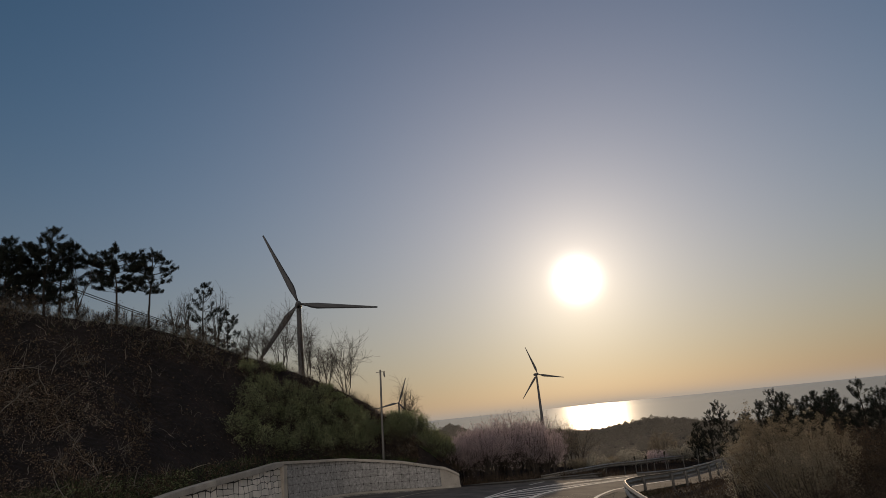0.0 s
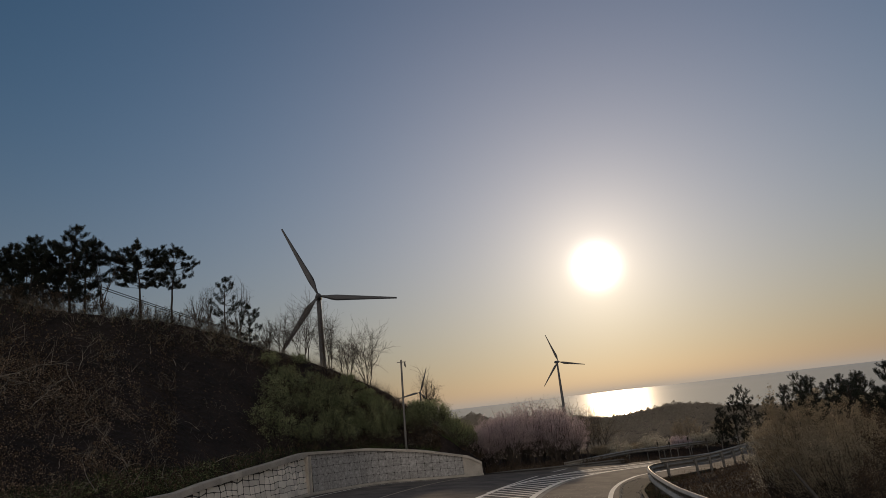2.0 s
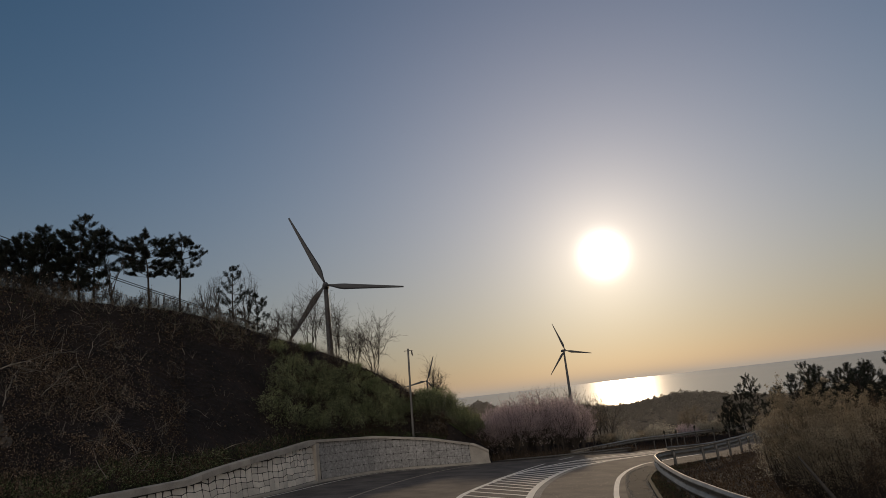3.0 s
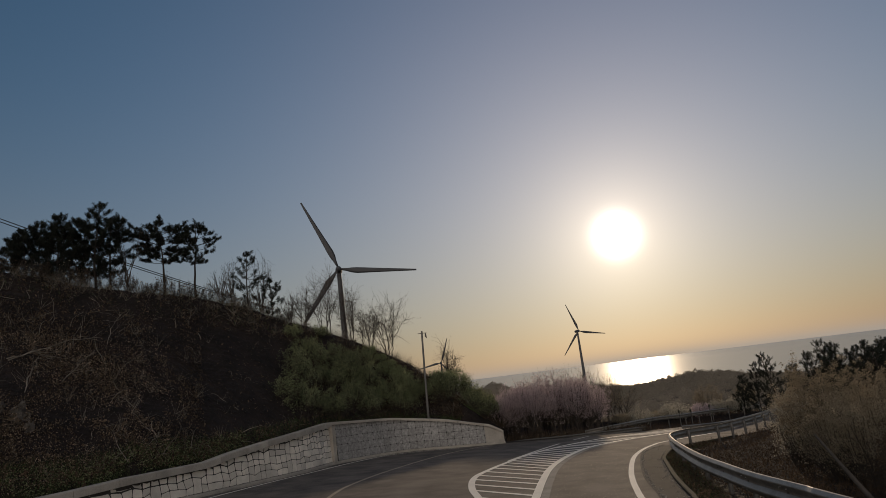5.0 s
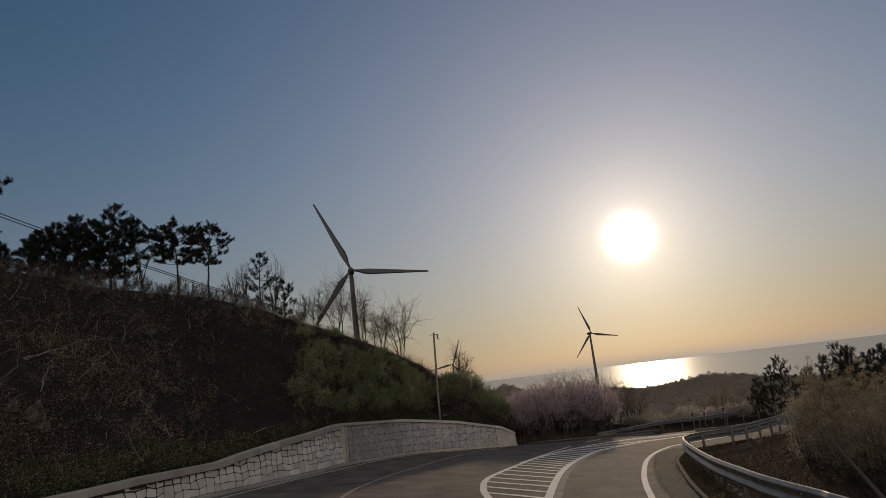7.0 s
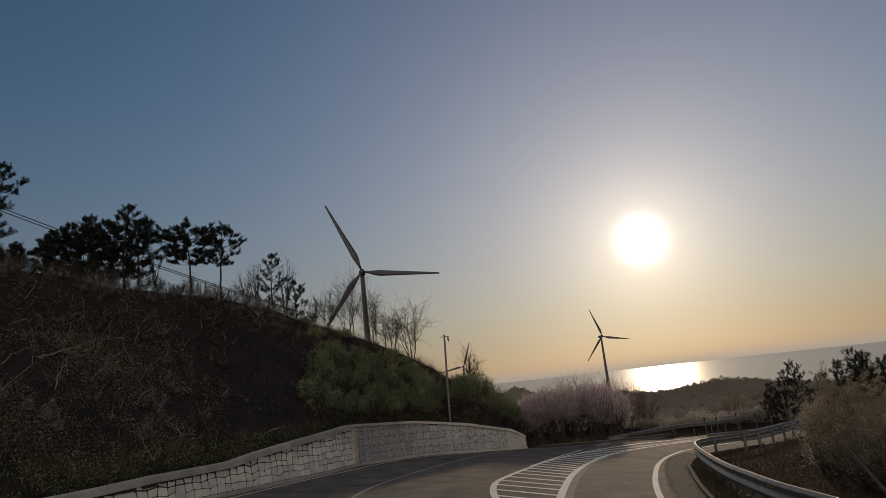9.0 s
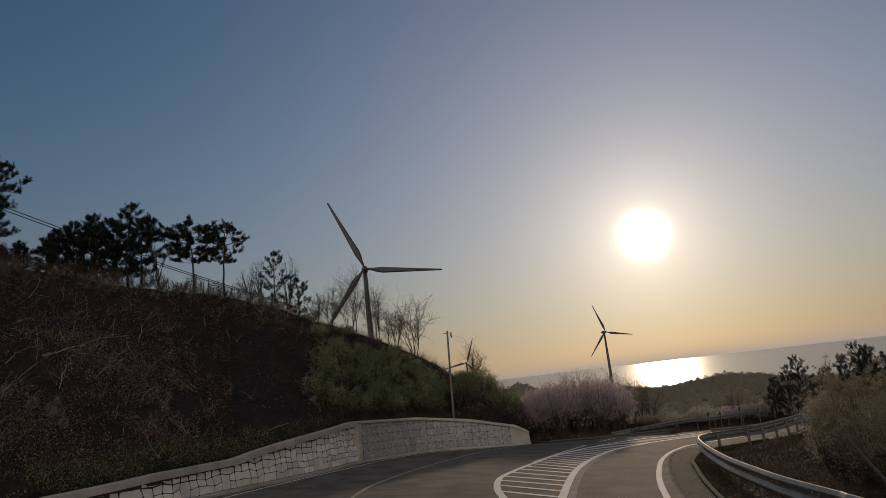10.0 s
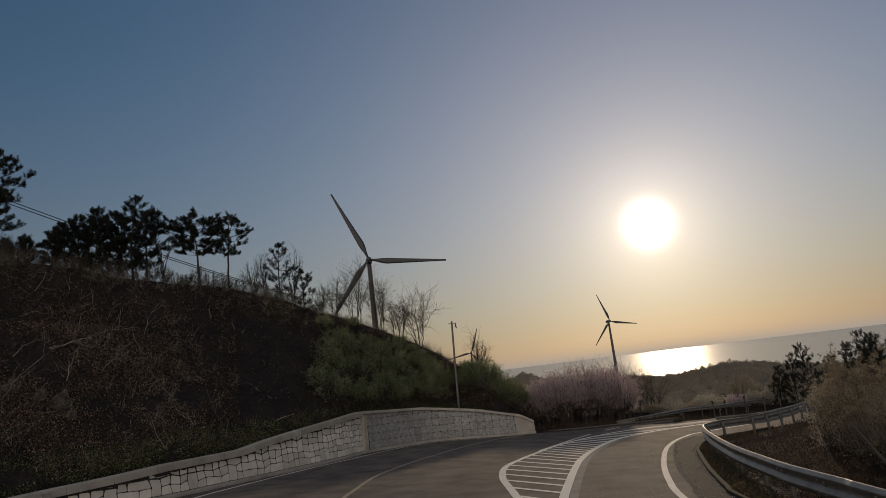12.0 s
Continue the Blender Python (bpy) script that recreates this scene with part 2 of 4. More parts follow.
def box(lo, hi):
    bm = bmesh.new()
    bmesh.ops.create_cube(bm, size=1)
    for v in bm.verts:
        v.co = Vector([(a + b) / 2 + c * (b - a) for a, b, c in zip(lo, hi, v.co)])
    return bm


def tube(points, radii, sides=6):
    """Rings of a tapered tube along points, as lists of vertices and quads."""
    verts, faces = [], []
    pts = [Vector(p) for p in points]
    for i, p in enumerate(pts):
        d = (pts[min(i + 1, len(pts) - 1)] - pts[max(i - 1, 0)]).normalized()
        a = d.orthogonal().normalized()
        b = d.cross(a)
        for j in range(sides):
            w = math.tau * j / sides
            verts.append(p + (a * math.cos(w) + b * math.sin(w)) * radii[i])
    for i in range(len(pts) - 1):
        for j in range(sides):
            k = (j + 1) % sides
            faces.append((i * sides + j, i * sides + k, (i + 1) * sides + k, (i + 1) * sides + j))
    return verts, faces


def tubes(name, list_of, mat, parent=None, label="", smooth=True):
    """Many tubes in one mesh: (points, radii, sides) each."""
    V, F, base = [], [], 0
    for pts, radii, sides in list_of:
        v, f = tube(pts, radii, sides)
        V.extend(v)
        F.extend([tuple(i + base for i in q) for q in f])
        base += len(v)
    return raw(name, [tuple(v) for v in V], F, mat, parent, label, smooth)


def strewn(name, shape_v, shape_f, spots, sizes, mat, parent=None, label="", rng=None, upright=0.0):
    """Many small pieces of one shape, each turned at random, in one mesh. upright 1: turned about z alone."""
    n = len(spots)
    rng = rng or np.random.default_rng(1)
    q = rng.normal(size=(n, 4))
    if upright:
        tilt = (1 - upright) * 1.5
        ang = rng.uniform(0, math.tau, n)
        q = np.stack([np.cos(ang / 2), rng.normal(size=n) * tilt * 0.3, rng.normal(size=n) * tilt * 0.3, np.sin(ang / 2)], 1)
    q /= np.linalg.norm(q, axis=1, keepdims=True)
    w, x, y, z = q.T
    R = np.stack([1 - 2 * (y * y + z * z), 2 * (x * y - z * w), 2 * (x * z + y * w), 2 * (x * y + z * w), 1 - 2 * (x * x + z * z), 2 * (y * z - x * w),
                  2 * (x * z - y * w), 2 * (y * z + x * w), 1 - 2 * (x * x + y * y)], 1).reshape(n, 3, 3)
    sv, sf = np.asarray(shape_v, float), np.asarray(shape_f)
    V = np.einsum("nij,kj->nki", R, sv) * np.asarray(sizes).reshape(n, 1, 1) + np.asarray(spots).reshape(n, 1, 3)
    F = sf[None] + (np.arange(n) * len(sv))[:, None, None]
    return raw(name, V.reshape(-1, 3), F.reshape(-1, sf.shape[1]), mat, parent, label)


LEAF = ([(0, -0.5, 0), (0.28, 0, 0.06), (0, 0.5, 0), (-0.28, 0, 0.06)], [(0, 1, 2), (0, 2, 3)])
BLADE = ([(-0.03, 0, 0), (0.03, 0, 0), (0.05, 0.02, 0.5), (0.16, 0.03, 1.0)], [(0, 1, 2), (0, 2, 3)])
TUFT_V, TUFT_F = [], []
for _i in range(14):
    _a, _b = _i * 2.4, 1.2 - 0.16 * _i
    _d = Vector((math.cos(_a) * math.cos(_b), math.sin(_a) * math.cos(_b), math.sin(_b))) * (0.75 + 0.25 * (_i % 3) / 2)
    _s = _d.orthogonal().normalized() * 0.11
    TUFT_V += [tuple(-_s * 0.4), tuple(_d * 0.55 + _s), tuple(_d)]
    TUFT_F.append((3 * _i, 3 * _i + 1, 3 * _i + 2))
TUFT = (TUFT_V, TUFT_F)
SPRAY_V, SPRAY_F = [], []
for _i in range(5):
    _a, _b = _i * 1.257 + 0.3 * (_i % 2), 0.5 + 0.25 * (_i % 3)
    _d = Vector((math.cos(_a) * math.sin(_b), math.sin(_a) * math.sin(_b), math.cos(_b)))
    _s = _d.orthogonal().normalized() * 0.008
    SPRAY_V += [tuple(-_s), tuple(_s), tuple(_d + _s * 0.3), tuple(_d - _s * 0.3)]
    SPRAY_F.append((4 * _i, 4 * _i + 1, 4 * _i + 2, 4 * _i + 3))
SPRAY = (SPRAY_V, SPRAY_F)

# ---------------------------------------------------------------- ground
# radius from the viewer of the wall's foot, height of the wall's top, and elevation of the hill's crest, by bearing in degrees
BEARING = [-180, -120, -90, -53, -33, -27.3, -23.5, -20.2, -18.0, -16.1, -13.5, -11.1, -8.4, -3.5, 1.2, 4.7, 5.75]
WALL_R = [40, 24, 17, 20, 23.9, 25.6, 26.7, 28.3, 29.6, 30.8, 32.8, 34.9, 38.3, 42.7, 43.6, 44.0, 44.3]
WALL_TOP = [1.0, 1.0, 1.0, 1.0, 0.95, 0.94, 0.98, 0.93, 0.89, 1.04, 1.17, 1.27, 1.39, 1.00, 0.41, -0.24, -0.74]
CREST_B = [-180, -90, -34.2, -29.5, -24.4, -18.5, -14.0, -11.3, -8.6, -5.8, -3.5, -1.25, 1.0, 3.2, 5.6]
CREST_E = [6.0, 11.0, 12.0, 11.0, 9.9, 8.9, 7.5, 6.3, 5.3, 4.0, 2.7, 1.4, -0.6, -2.8, -4.9]
FAR_B = [-180, 3.5, 4.4, 5.9, 7.0, 9.0, 13.0, 15.6, 17.7, 19.5, 21.3, 23.6, 25.4, 29.0, 40.0, 180]
FAR_E = [-1.6, -1.5, -1.2, -0.9, -1.5, -1.7, -2.0, -2.4, -2.38, -2.1, -1.9, -2.05, -2.5, -3.0, -2.5, -1.5]


def ground_z(x, y):
    az, r = math.degrees(math.atan2(x, y)), math.hypot(x, y)
    n = noise.noise((x * 0.11, y * 0.11, 0)) * 0.55 + noise.noise((x * 0.32, y * 0.32, 6)) * 0.32 + noise.noise((x * 0.9, y * 0.9, 3)) * 0.14
    z_road = road_z(x, y) - 0.05
    # far country: a dip behind the road, wooded ridge, then down to the sea
    ridge = EYE + 420 * math.tan(radians(float(np.interp(az, FAR_B, FAR_E)))) - 3
    if r < 62:
        z = z_road - 0.5 * smooth01((r - 46.5) / 3)
    elif r < 140:
        z = road_z(x * 62 / r, y * 62 / r) + (-17 - road_z(x * 62 / r, y * 62 / r)) * smooth01((r - 62) / 78)
    elif r < 420:
        z = -17 + (ridge + 17) * smooth01((r - 140) / 280)
    else:
        z = ridge + (-48 - ridge) * smooth01((r - 420) / 700)
    if r > 62:
        z += n * min(4, (r - 62) / 40)
    if az < 5.75:
        rw = float(np.interp(az, BEARING, WALL_R))
        if r > rw:
            top = float(np.interp(az, BEARING, WALL_TOP))
            tan_c = math.tan(radians(float(np.interp(az, CREST_B, CREST_E))))
            rc = (EYE - top + 0.72 * rw) / (0.72 - tan_c)
            zc = EYE + rc * tan_c
            if r < rw + 1.3:
                hill = z_road
            elif r < rc:
                t = (r - rw - 1.3) / max(0.5, rc - rw - 1.3)
                hill = top - 0.12 + (zc - top + 0.12) * (0.72 * t + 0.28 * t * t if t < 1 else 1) + n * min(1, t * 4) * 0.9 * (1 - 0.7 * t)
            else:
                hill = zc - (r - rc) * 0.035 + n * 0.25
            keep = 1 - smooth01((r - 110) / 200)
            side = smooth01((5.75 - az) / 1.0)
            z = z + (hill - z) * keep * (side if r > rw + 6 else 1)
    return z


fan = sorted({round(a, 2) for a in [*np.arange(-180, -44, 4), *np.arange(-44, 40, 0.45), *np.arange(40, 180, 4)]})
radii = [0.0, 4, 8, 12, 16, 18, *np.arange(20, 64, 0.7), *np.arange(64, 120, 4), *np.arange(120, 420, 15), *np.arange(420, 1300, 45)]
gv = [(r * math.sin(radians(a)), r * math.cos(radians(a))) for a in fan for r in radii]
gv = [(x, y, ground_z(x, y)) for x, y in gv]
k = len(radii)
gf = [(i * k + j, i * k + j + 1, ((i + 1) % len(fan)) * k + j + 1, ((i + 1) % len(fan)) * k + j) for i in range(len(fan)) for j in range(k - 1)]
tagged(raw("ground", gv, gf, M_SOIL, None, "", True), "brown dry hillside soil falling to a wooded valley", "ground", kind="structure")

sea_ring = [(r * math.sin(a), r * math.cos(a), -36.0) for a in np.linspace(0, math.tau, 97)[:-1] for r in (500, 1500, 4950)]
sea_f = [(i * 3 + j, i * 3 + j + 1, ((i + 1) % 96) * 3 + j + 1, ((i + 1) % 96) * 3 + j) for i in range(96) for j in range(2)]
tagged(raw("water", sea_ring, sea_f, M_SEA), "hazy grey sea glittering under the low sun", "sea", kind="structure")

# ---------------------------------------------------------------- road
WALL_FOOT = [(-19.5, -30), (-18.2, 0), (-16.0, 11.5), (-13.2, 19.6), (-10.65, 24.5), (-9.54, 27.1), (-8.17, 30.3), (-6.47, 34.7), (-5.57, 38.0), (-4.15, 40.4), (-2.64, 42.5), (-0.9, 43.5), (0.88, 43.6), (2.65, 43.7), (4.44, 44.1)]
FAR_EDGE = [(6.3, 44.3), (10.1, 44.8), (13.9, 45.4), (17.0, 46.6), (23.0, 51.0), (30.0, 57.0)]
KERB = [(6.2, -30), (6.0, 0), (6.1, 12), (6.31, 17.2), (6.51, 18.24), (6.97, 20.25), (7.52, 22.46), (8.48, 25.9), (9.27, 28.41), (10.9, 31.6), (13.5, 34.0), (19.0, 38.8), (24.0, 44.5), (36.0, 52.0)]
foot = lay(WALL_FOOT)
kerb_line = lay(KERB)
outline = [(p.x, p.y) for p in foot] + [(p.x, p.y) for p in lay(FAR_EDGE)] + [(p.x, p.y) for p in reversed(kerb_line)]
tagged(part("road", sheet(outline), M_ASPHALT), "worn grey asphalt mountain road bending past the wall", "road", kind="structure")

gutter_in = lay([(5.75, -30), (5.45, 0), (5.35, 12), (5.6, 17.5), (5.91, 18.84), (6.28, 20.62), (6.67, 22.5), (7.39, 25.2), (8.54, 29.0), (9.58, 31.76), (11.06, 34.0)])
gutter_out = [p for p in kerb_line if p.y < 33.2]
tagged(part("pavement", sheet([(p.x, p.y) for p in gutter_in] + [(p.x - 0.03, p.y) for p in reversed(gutter_out)], 0.006), M_GUTTER), "gravelly dark asphalt verge strip along the kerb", "verge", kind="structure")
tagged(part("kerb", sweep([p for p in kerb_line if p.y < 36], [(0, -0.1), (0, 0.07), (0.02, 0.09), (0.12, 0.09), (0.14, 0.07), (0.14, -0.1)]), M_KERB), "low mossy concrete kerb beside the verge", "kerb", kind="structure")

tagged(part("road_edge_crack", ribbon(gutter_in, 0.10, 0.010), M_MORTAR), "dark crumbling crack between lane and verge", "crack", kind="structure")

paint = thing("road_marking", (0, 0, 0), "worn white lines and hatched island painted on asphalt", "road marking", kind="structure")
HATCH_LEFT = [(1.5, 17.0), (1.22, 19.3), (1.16, 20.6), (1.11, 21.8), (1.06, 23.15), (1.11, 24.6), (1.23, 25.9), (1.43, 27.0), (1.73, 28.0), (2.42, 29.8), (3.27, 31.8), (4.19, 33.9), (6.19, 37.2), (8.36, 39.9), (10.64, 42.0), (12.6, 43.0), (15.4, 44.3)]
HATCH_RIGHT = [(2.1, 17.0), (2.39, 18.76), (2.84, 20.92), (3.09, 22.07), (3.37, 23.35), (3.89, 25.58), (4.33, 27.3), (5.06, 29.63), (6.07, 32.26), (7.34, 34.98), (8.48, 36.74), (10.21, 38.66), (12.23, 40.3), (14.5, 41.8), (17.0, 43.2)]
left_line, right_line = lay(HATCH_LEFT, 0, 0.1), lay(HATCH_RIGHT, 0, 0.1)
part("edge_line", ribbon(left_line, 0.24, 0.008), M_PAINT, paint)
part("edge_line", ribbon(right_line, 0.26, 0.008), M_PAINT, paint)
part("old_line", ribbon([p + side_of(right_line, i) * 0.27 for i, p in enumerate(right_line)], 0.24, 0.006), M_PAINT_OLD, paint, "faded grey older line")
part("edge_line", ribbon(lay([(4.6, -30), (4.6, 0), (4.75, 12), (5.21, 17.7), (5.77, 20.64), (6.43, 23.29), (7.05, 25.44), (7.92, 28.19), (8.7, 30.31), (9.76, 32.65), (10.91, 34.61), (12.06, 36.04), (16.0, 39.2)]), 0.19, 0.008), M_PAINT, paint)
part("edge_line", ribbon(lay([(-17.0, -30), (-16.0, -5), (-14.5, 5), (-12.4, 14), (-10.2, 21.5), (-9.31, 25.2), (-8.24, 28.6), (-7.05, 32.05), (-6.31, 33.8), (-5.3, 36.5), (-4.34, 38.8), (-2.92, 41.4), (-0.89, 42.7), (1.5, 43.0)]), 0.13, 0.008), M_PAINT, paint)
part("centre_line", ribbon(lay([(-5.6, -30), (-4.6, 5), (-4.05, 18), (-3.99, 21.8), (-3.91, 23.0), (-3.78, 25.4), (-3.57, 27.1), (-3.1, 29.16), (-2.63, 30.86), (-2.09, 32.5), (-0.81, 36.0), (0.77, 39.5), (2.59, 42.2), (3.71, 43.2)]), 0.15, 0.008), M_PAINT_YELLOW, paint)
part("centre_line", ribbon(lay([(3.3, 32.2), (4.45, 34.68), (5.74, 37.35), (7.16, 40.04)]), 0.15, 0.010), M_PAINT, paint)
part("centre_line", ribbon(lay([(8.47, 42.3), (9.2, 43.3), (9.83, 44.2)]), 0.13, 0.008), M_PAINT, paint)


bar_way = Vector((0.60, -0.80))
gone = 0.0
for p, q in zip(left_line, left_line[1:]):
    gone += abs((q - p).xy.dot(Vector((0.80, 0.60))))
    if gone < 0.95 - 0.28 * smooth01((q.y - 28) / 6) or q.y < 19.6:
        continue
    gone = 0.0
    # each bar runs slantwise from the left line to where it meets the right one
    turn = bar_way.lerp(Vector((0.30, -0.95)), smooth01((q.y - 26) / 12)).normalized()
    end = min(right_line, key=lambda e: abs((e - q).xy.dot(Vector((-turn.y, turn.x)))) + (100 if (e - q).xy.dot(turn) < 0 else 0))
    if (end - q).length > 5:
        continue
    d = (end - q).normalized()
    part("hatch_bar", ribbon([q + d * 0.1, q.lerp(end, 0.5), end - d * 0.12], 0.19, 0.0085), M_PAINT, paint)

# ---------------------------------------------------------------- retaining wall
wall = thing("retaining_wall", (0, 0, 0), "pale grey patterned stone retaining wall with concrete coping", "wall", kind="structure")


def wall_top(p):
    return float(np.interp(math.degrees(math.atan2(p.x, p.y)), BEARING, WALL_TOP))


wline = [p for p in lay(WALL_FOOT, 0, 0.3) if p.y > -6]
bm = bmesh.new()
rows = []
for i, p in enumerate(wline):
    s = side_of(wline, i)
    t = wall_top(p)
    rows.append([bm.verts.new(q) for q in (p + Vector((0, 0, -0.3)), Vector((p.x, p.y, t - 0.06)) - s * 0.10, Vector((p.x, p.y, t - 0.06)) - s * 0.42, p - s * 0.5 + Vector((0, 0, -0.3)))])
for a, b in zip(rows, rows[1:]):
    for j in range(3):
        bm.faces.new((a[j], a[j + 1], b[j + 1], b[j]))
bm.faces.new(rows[-1])
bmesh.ops.recalc_face_normals(bm, faces=bm.faces)
part("backing", bm, M_MORTAR, wall)
# coping blocks
dist, seg = 0.0, [wline[0]]
for a, b in zip(wline, wline[1:]):
    seg.append(b)
    dist += (b - a).length
    if dist > 1.5 or b is wline[-1]:
        c = [Vector((p.x, p.y, wall_top(p))) for p in seg]
        c[-1] = c[-1].lerp(c[-2], 0.06)
        deep = -0.25 if seg[0].y < 37.9 else -0.15
        part("coping_block", sweep(c, [(0.07, deep), (0.07, -0.03), (0.05, 0.0), (-0.40, 0.0), (-0.44, -0.03), (-0.44, deep)], True), M_CONCRETE, wall)
        dist, seg = 0.0, [b]
part("footing", sweep(wline, [(-0.05, 0.14), (0.10, 0.13), (0.14, 0.08), (0.14, -0.1)]), M_CONCRETE, wall)
# plain concrete end of the wall
END_AZ = 4.3
bm, rows = bmesh.new(), []
for i, p in enumerate(wline):
    if math.degrees(math.atan2(p.x, p.y)) > END_AZ - 0.25:
        s, t = side_of(wline, i), wall_top(p) - 0.02
        rows.append([bm.verts.new(q) for q in (p + s * 0.05 - Vector((0, 0, 0.2)), Vector((p.x, p.y, t)) - s * 0.05, Vector((p.x, p.y, t)) - s * 0.46, p - s * 0.5 - Vector((0, 0, 0.2)))])
for a, b in zip(rows, rows[1:]):
    for j in range(3):
        bm.faces.new((a[j], a[j + 1], b[j + 1], b[j]))
bm.faces.new(rows[-1])
bm.faces.new(rows[0][::-1])
bmesh.ops.recalc_face_normals(bm, faces=bm.faces)
part("end_block", bm, M_CONCRETE, wall)
# pilasters where the wall's bays meet
for x, y, half in ((-5.57, 38.0, 0.16), (-12.75, 20.6, 0.13)):
    i = min(range(len(wline)), key=lambda j: (wline[j].xy - Vector((x, y))).length)
    p, s = wline[i], side_of(wline, i)
    d = Vector((-s.y, s.x, 0))
    bm = box((-half, -0.1, -0.1), (half, 0.13, wall_top(p) - p.z - (0.22 if half > 0.15 else 0.08)))
    for v in bm.verts:
        v.co = p + d * v.co.x + s * v.co.y + Vector((0, 0, v.co.z))
    bmesh.ops.bevel(bm, geom=bm.edges[:], offset=0.02, segments=1, affect="EDGES")
    part("pilaster", bm, M_CONCRETE, wall)


# ---------------------------------------------------------------- guardrails
def guardrail(control, label, beam_h=0.42, spacing=2.0, reach=0.62, steel=None, slim=0.0):
    """A corrugated beam along control points (x, y, top z) on posts; the beam is on the right of the line's way."""
    line = spline(control, 0.45)
    rail = thing("guardrail", line[0] - Vector((0, 0, reach + 0.2)), label, "guardrail", "road guardrails")
    local = [p - rail.location for p in line]
    # lip, upper wave, groove, lower wave, lip; the far stretch carries a slimmer beam
    thin = 0.07 if slim else 0.045
    shape = [(0.0, 0.0), (0.025, 0.01), (0.04, -0.01), (0.105, -0.15), (0.105, -0.20), (0.015, -0.47), (0.015, -0.55), (0.105, -0.73), (0.105, -0.79), (0.02, -1.0), (0.0, -1.0)]
    tall = [beam_h + (slim - beam_h) * smooth01((p.y - 27) / 5) if slim else beam_h for p in line]
    bm, rings = bmesh.new(), []
    for i, p in enumerate(local):
        s = side_of(local, i)
        rings.append([bm.verts.new(p + s * a * min(1, tall[i] / 0.4) + Vector((0, 0, b * tall[i]))) for a, b in shape])
    for a, b in zip(rings, rings[1:]):
        for j in range(len(shape) - 1):
            bm.faces.new((a[j], a[j + 1], b[j + 1], b[j]))
    bmesh.ops.recalc_face_normals(bm, faces=bm.faces)
    bmesh.ops.solidify(bm, geom=bm.faces[:], thickness=0.006)
    beam = part("beam", bm, steel or M_STEEL, rail)
    dist = spacing * 0.5
    for i, (a, b) in enumerate(zip(local, local[1:])):
        dist += (b - a).length
        if dist >= spacing:
            dist = 0
            s, h = side_of(local, i), tall[i]
            pts = [a - s * 0.10 + Vector((0, 0, q)) for q in (-reach - 0.35, -0.3, -0.07, -0.05)]
            tubes("post", [(pts, [thin, thin, thin, thin * 0.5], 8)], M_STEEL_DARK, rail)
            bm = box((-0.05, -0.1, -0.68 * h), (0.05, 0.02, -0.32 * h))
            for v in bm.verts:
                v.co = a + Vector((-s.y, s.x, 0)) * v.co.x + s * v.co.y + Vector((0, 0, v.co.z))
            part("spacer_block", bm, M_STEEL_DARK, rail)
            for du in (-0.14, 0.14):
                for dz in (-0.3, -0.83):
                    c = a + Vector((-s.y, s.x, 0)) * du + s * (0.10 * min(1, h / 0.4)) + Vector((0, 0, dz * h))
                    tubes("bolt", [([c, c + s * 0.035], [0.022, 0.016], 6)], M_STEEL_DARK, beam)
    return rail


NEAR_RAIL = [(6.9, -8.0, 0.55), (7.0, 4.0, 0.30), (7.16, 12.4, 0.07), (7.25, 13.7, 0.03), (7.38, 16.2, -0.06), (7.63, 18.3, -0.13), (8.07, 21.2, -0.24), (8.9, 25.0, -0.40), (9.75, 28.3, -0.55), (10.6, 30.8, -0.67), (11.9, 32.4, -0.77), (14.4, 34.3, -0.95), (18.5, 39.2, -1.30), (22.8, 45.0, -1.69), (27.0, 50.5, -2.05)]
guardrail(NEAR_RAIL[::-1], "galvanised corrugated guardrail curving round the bend's inside", beam_h=0.50, slim=0.34)
guardrail([(14.65, 40.6, -1.50), (15.9, 40.9, -1.57), (17.9, 41.9, -1.70), (20.2, 44.6, -1.90), (22.6, 47.6, -2.11), (27.3, 54.0, -2.53)], "low guardrail with a pale end starting at the hatched island", beam_h=0.28, reach=0.40)
guardrail([(10.2, 46.6, -1.66), (12.6, 47.0, -1.55), (16.4, 51.0, -1.80), (19.2, 52.9, -2.00), (22.9, 56.3, -2.29), (26.2, 58.5, -2.52), (29.8, 60.0, -2.73)], "long weathered guardrail along the road's outer edge", beam_h=0.27, reach=0.62)
# this rail's beam takes the darker steel of the posts
guardrail([(4.9, 46.6, -1.72), (6.7, 46.5, -1.73), (8.5, 46.2, -1.76), (10.4, 46.0, -1.77), (12.1, 45.7, -1.77), (14.0, 45.4, -1.76)], "dark steel guardrail before the cherry trees", beam_h=0.3, reach=0.45, steel=M_STEEL_DARK)


def delineator(place, height):
    """A slim roadside marker post with a small head."""
    ob = thing("marker_post", place, "slim dark roadside marker post by the guardrail", "marker post", "marker posts")
    tubes("post", [([(0, 0, 0), (0, 0, height)], [0.035, 0.03], 8)], M_STEEL_DARK, ob)
    bm = box((-0.06, -0.03, height - 0.22), (0.06, 0.03, height))
    bmesh.ops.bevel(bm, geom=bm.edges[:], offset=0.012, segments=1, affect="EDGES")
    part("head", bm, M_KERB, ob)


for x, y, h in ((16.9, 46.8, 1.15), (18.4, 48.6, 1.05), (20.2, 49.6, 1.25), (21.9, 50.4, 1.05), (23.6, 51.6, 1.2), (24.6, 51.0, 1.35)):
    delineator((x, y, road_z(x, y) - 0.02), h)

# ---------------------------------------------------------------- wind turbines


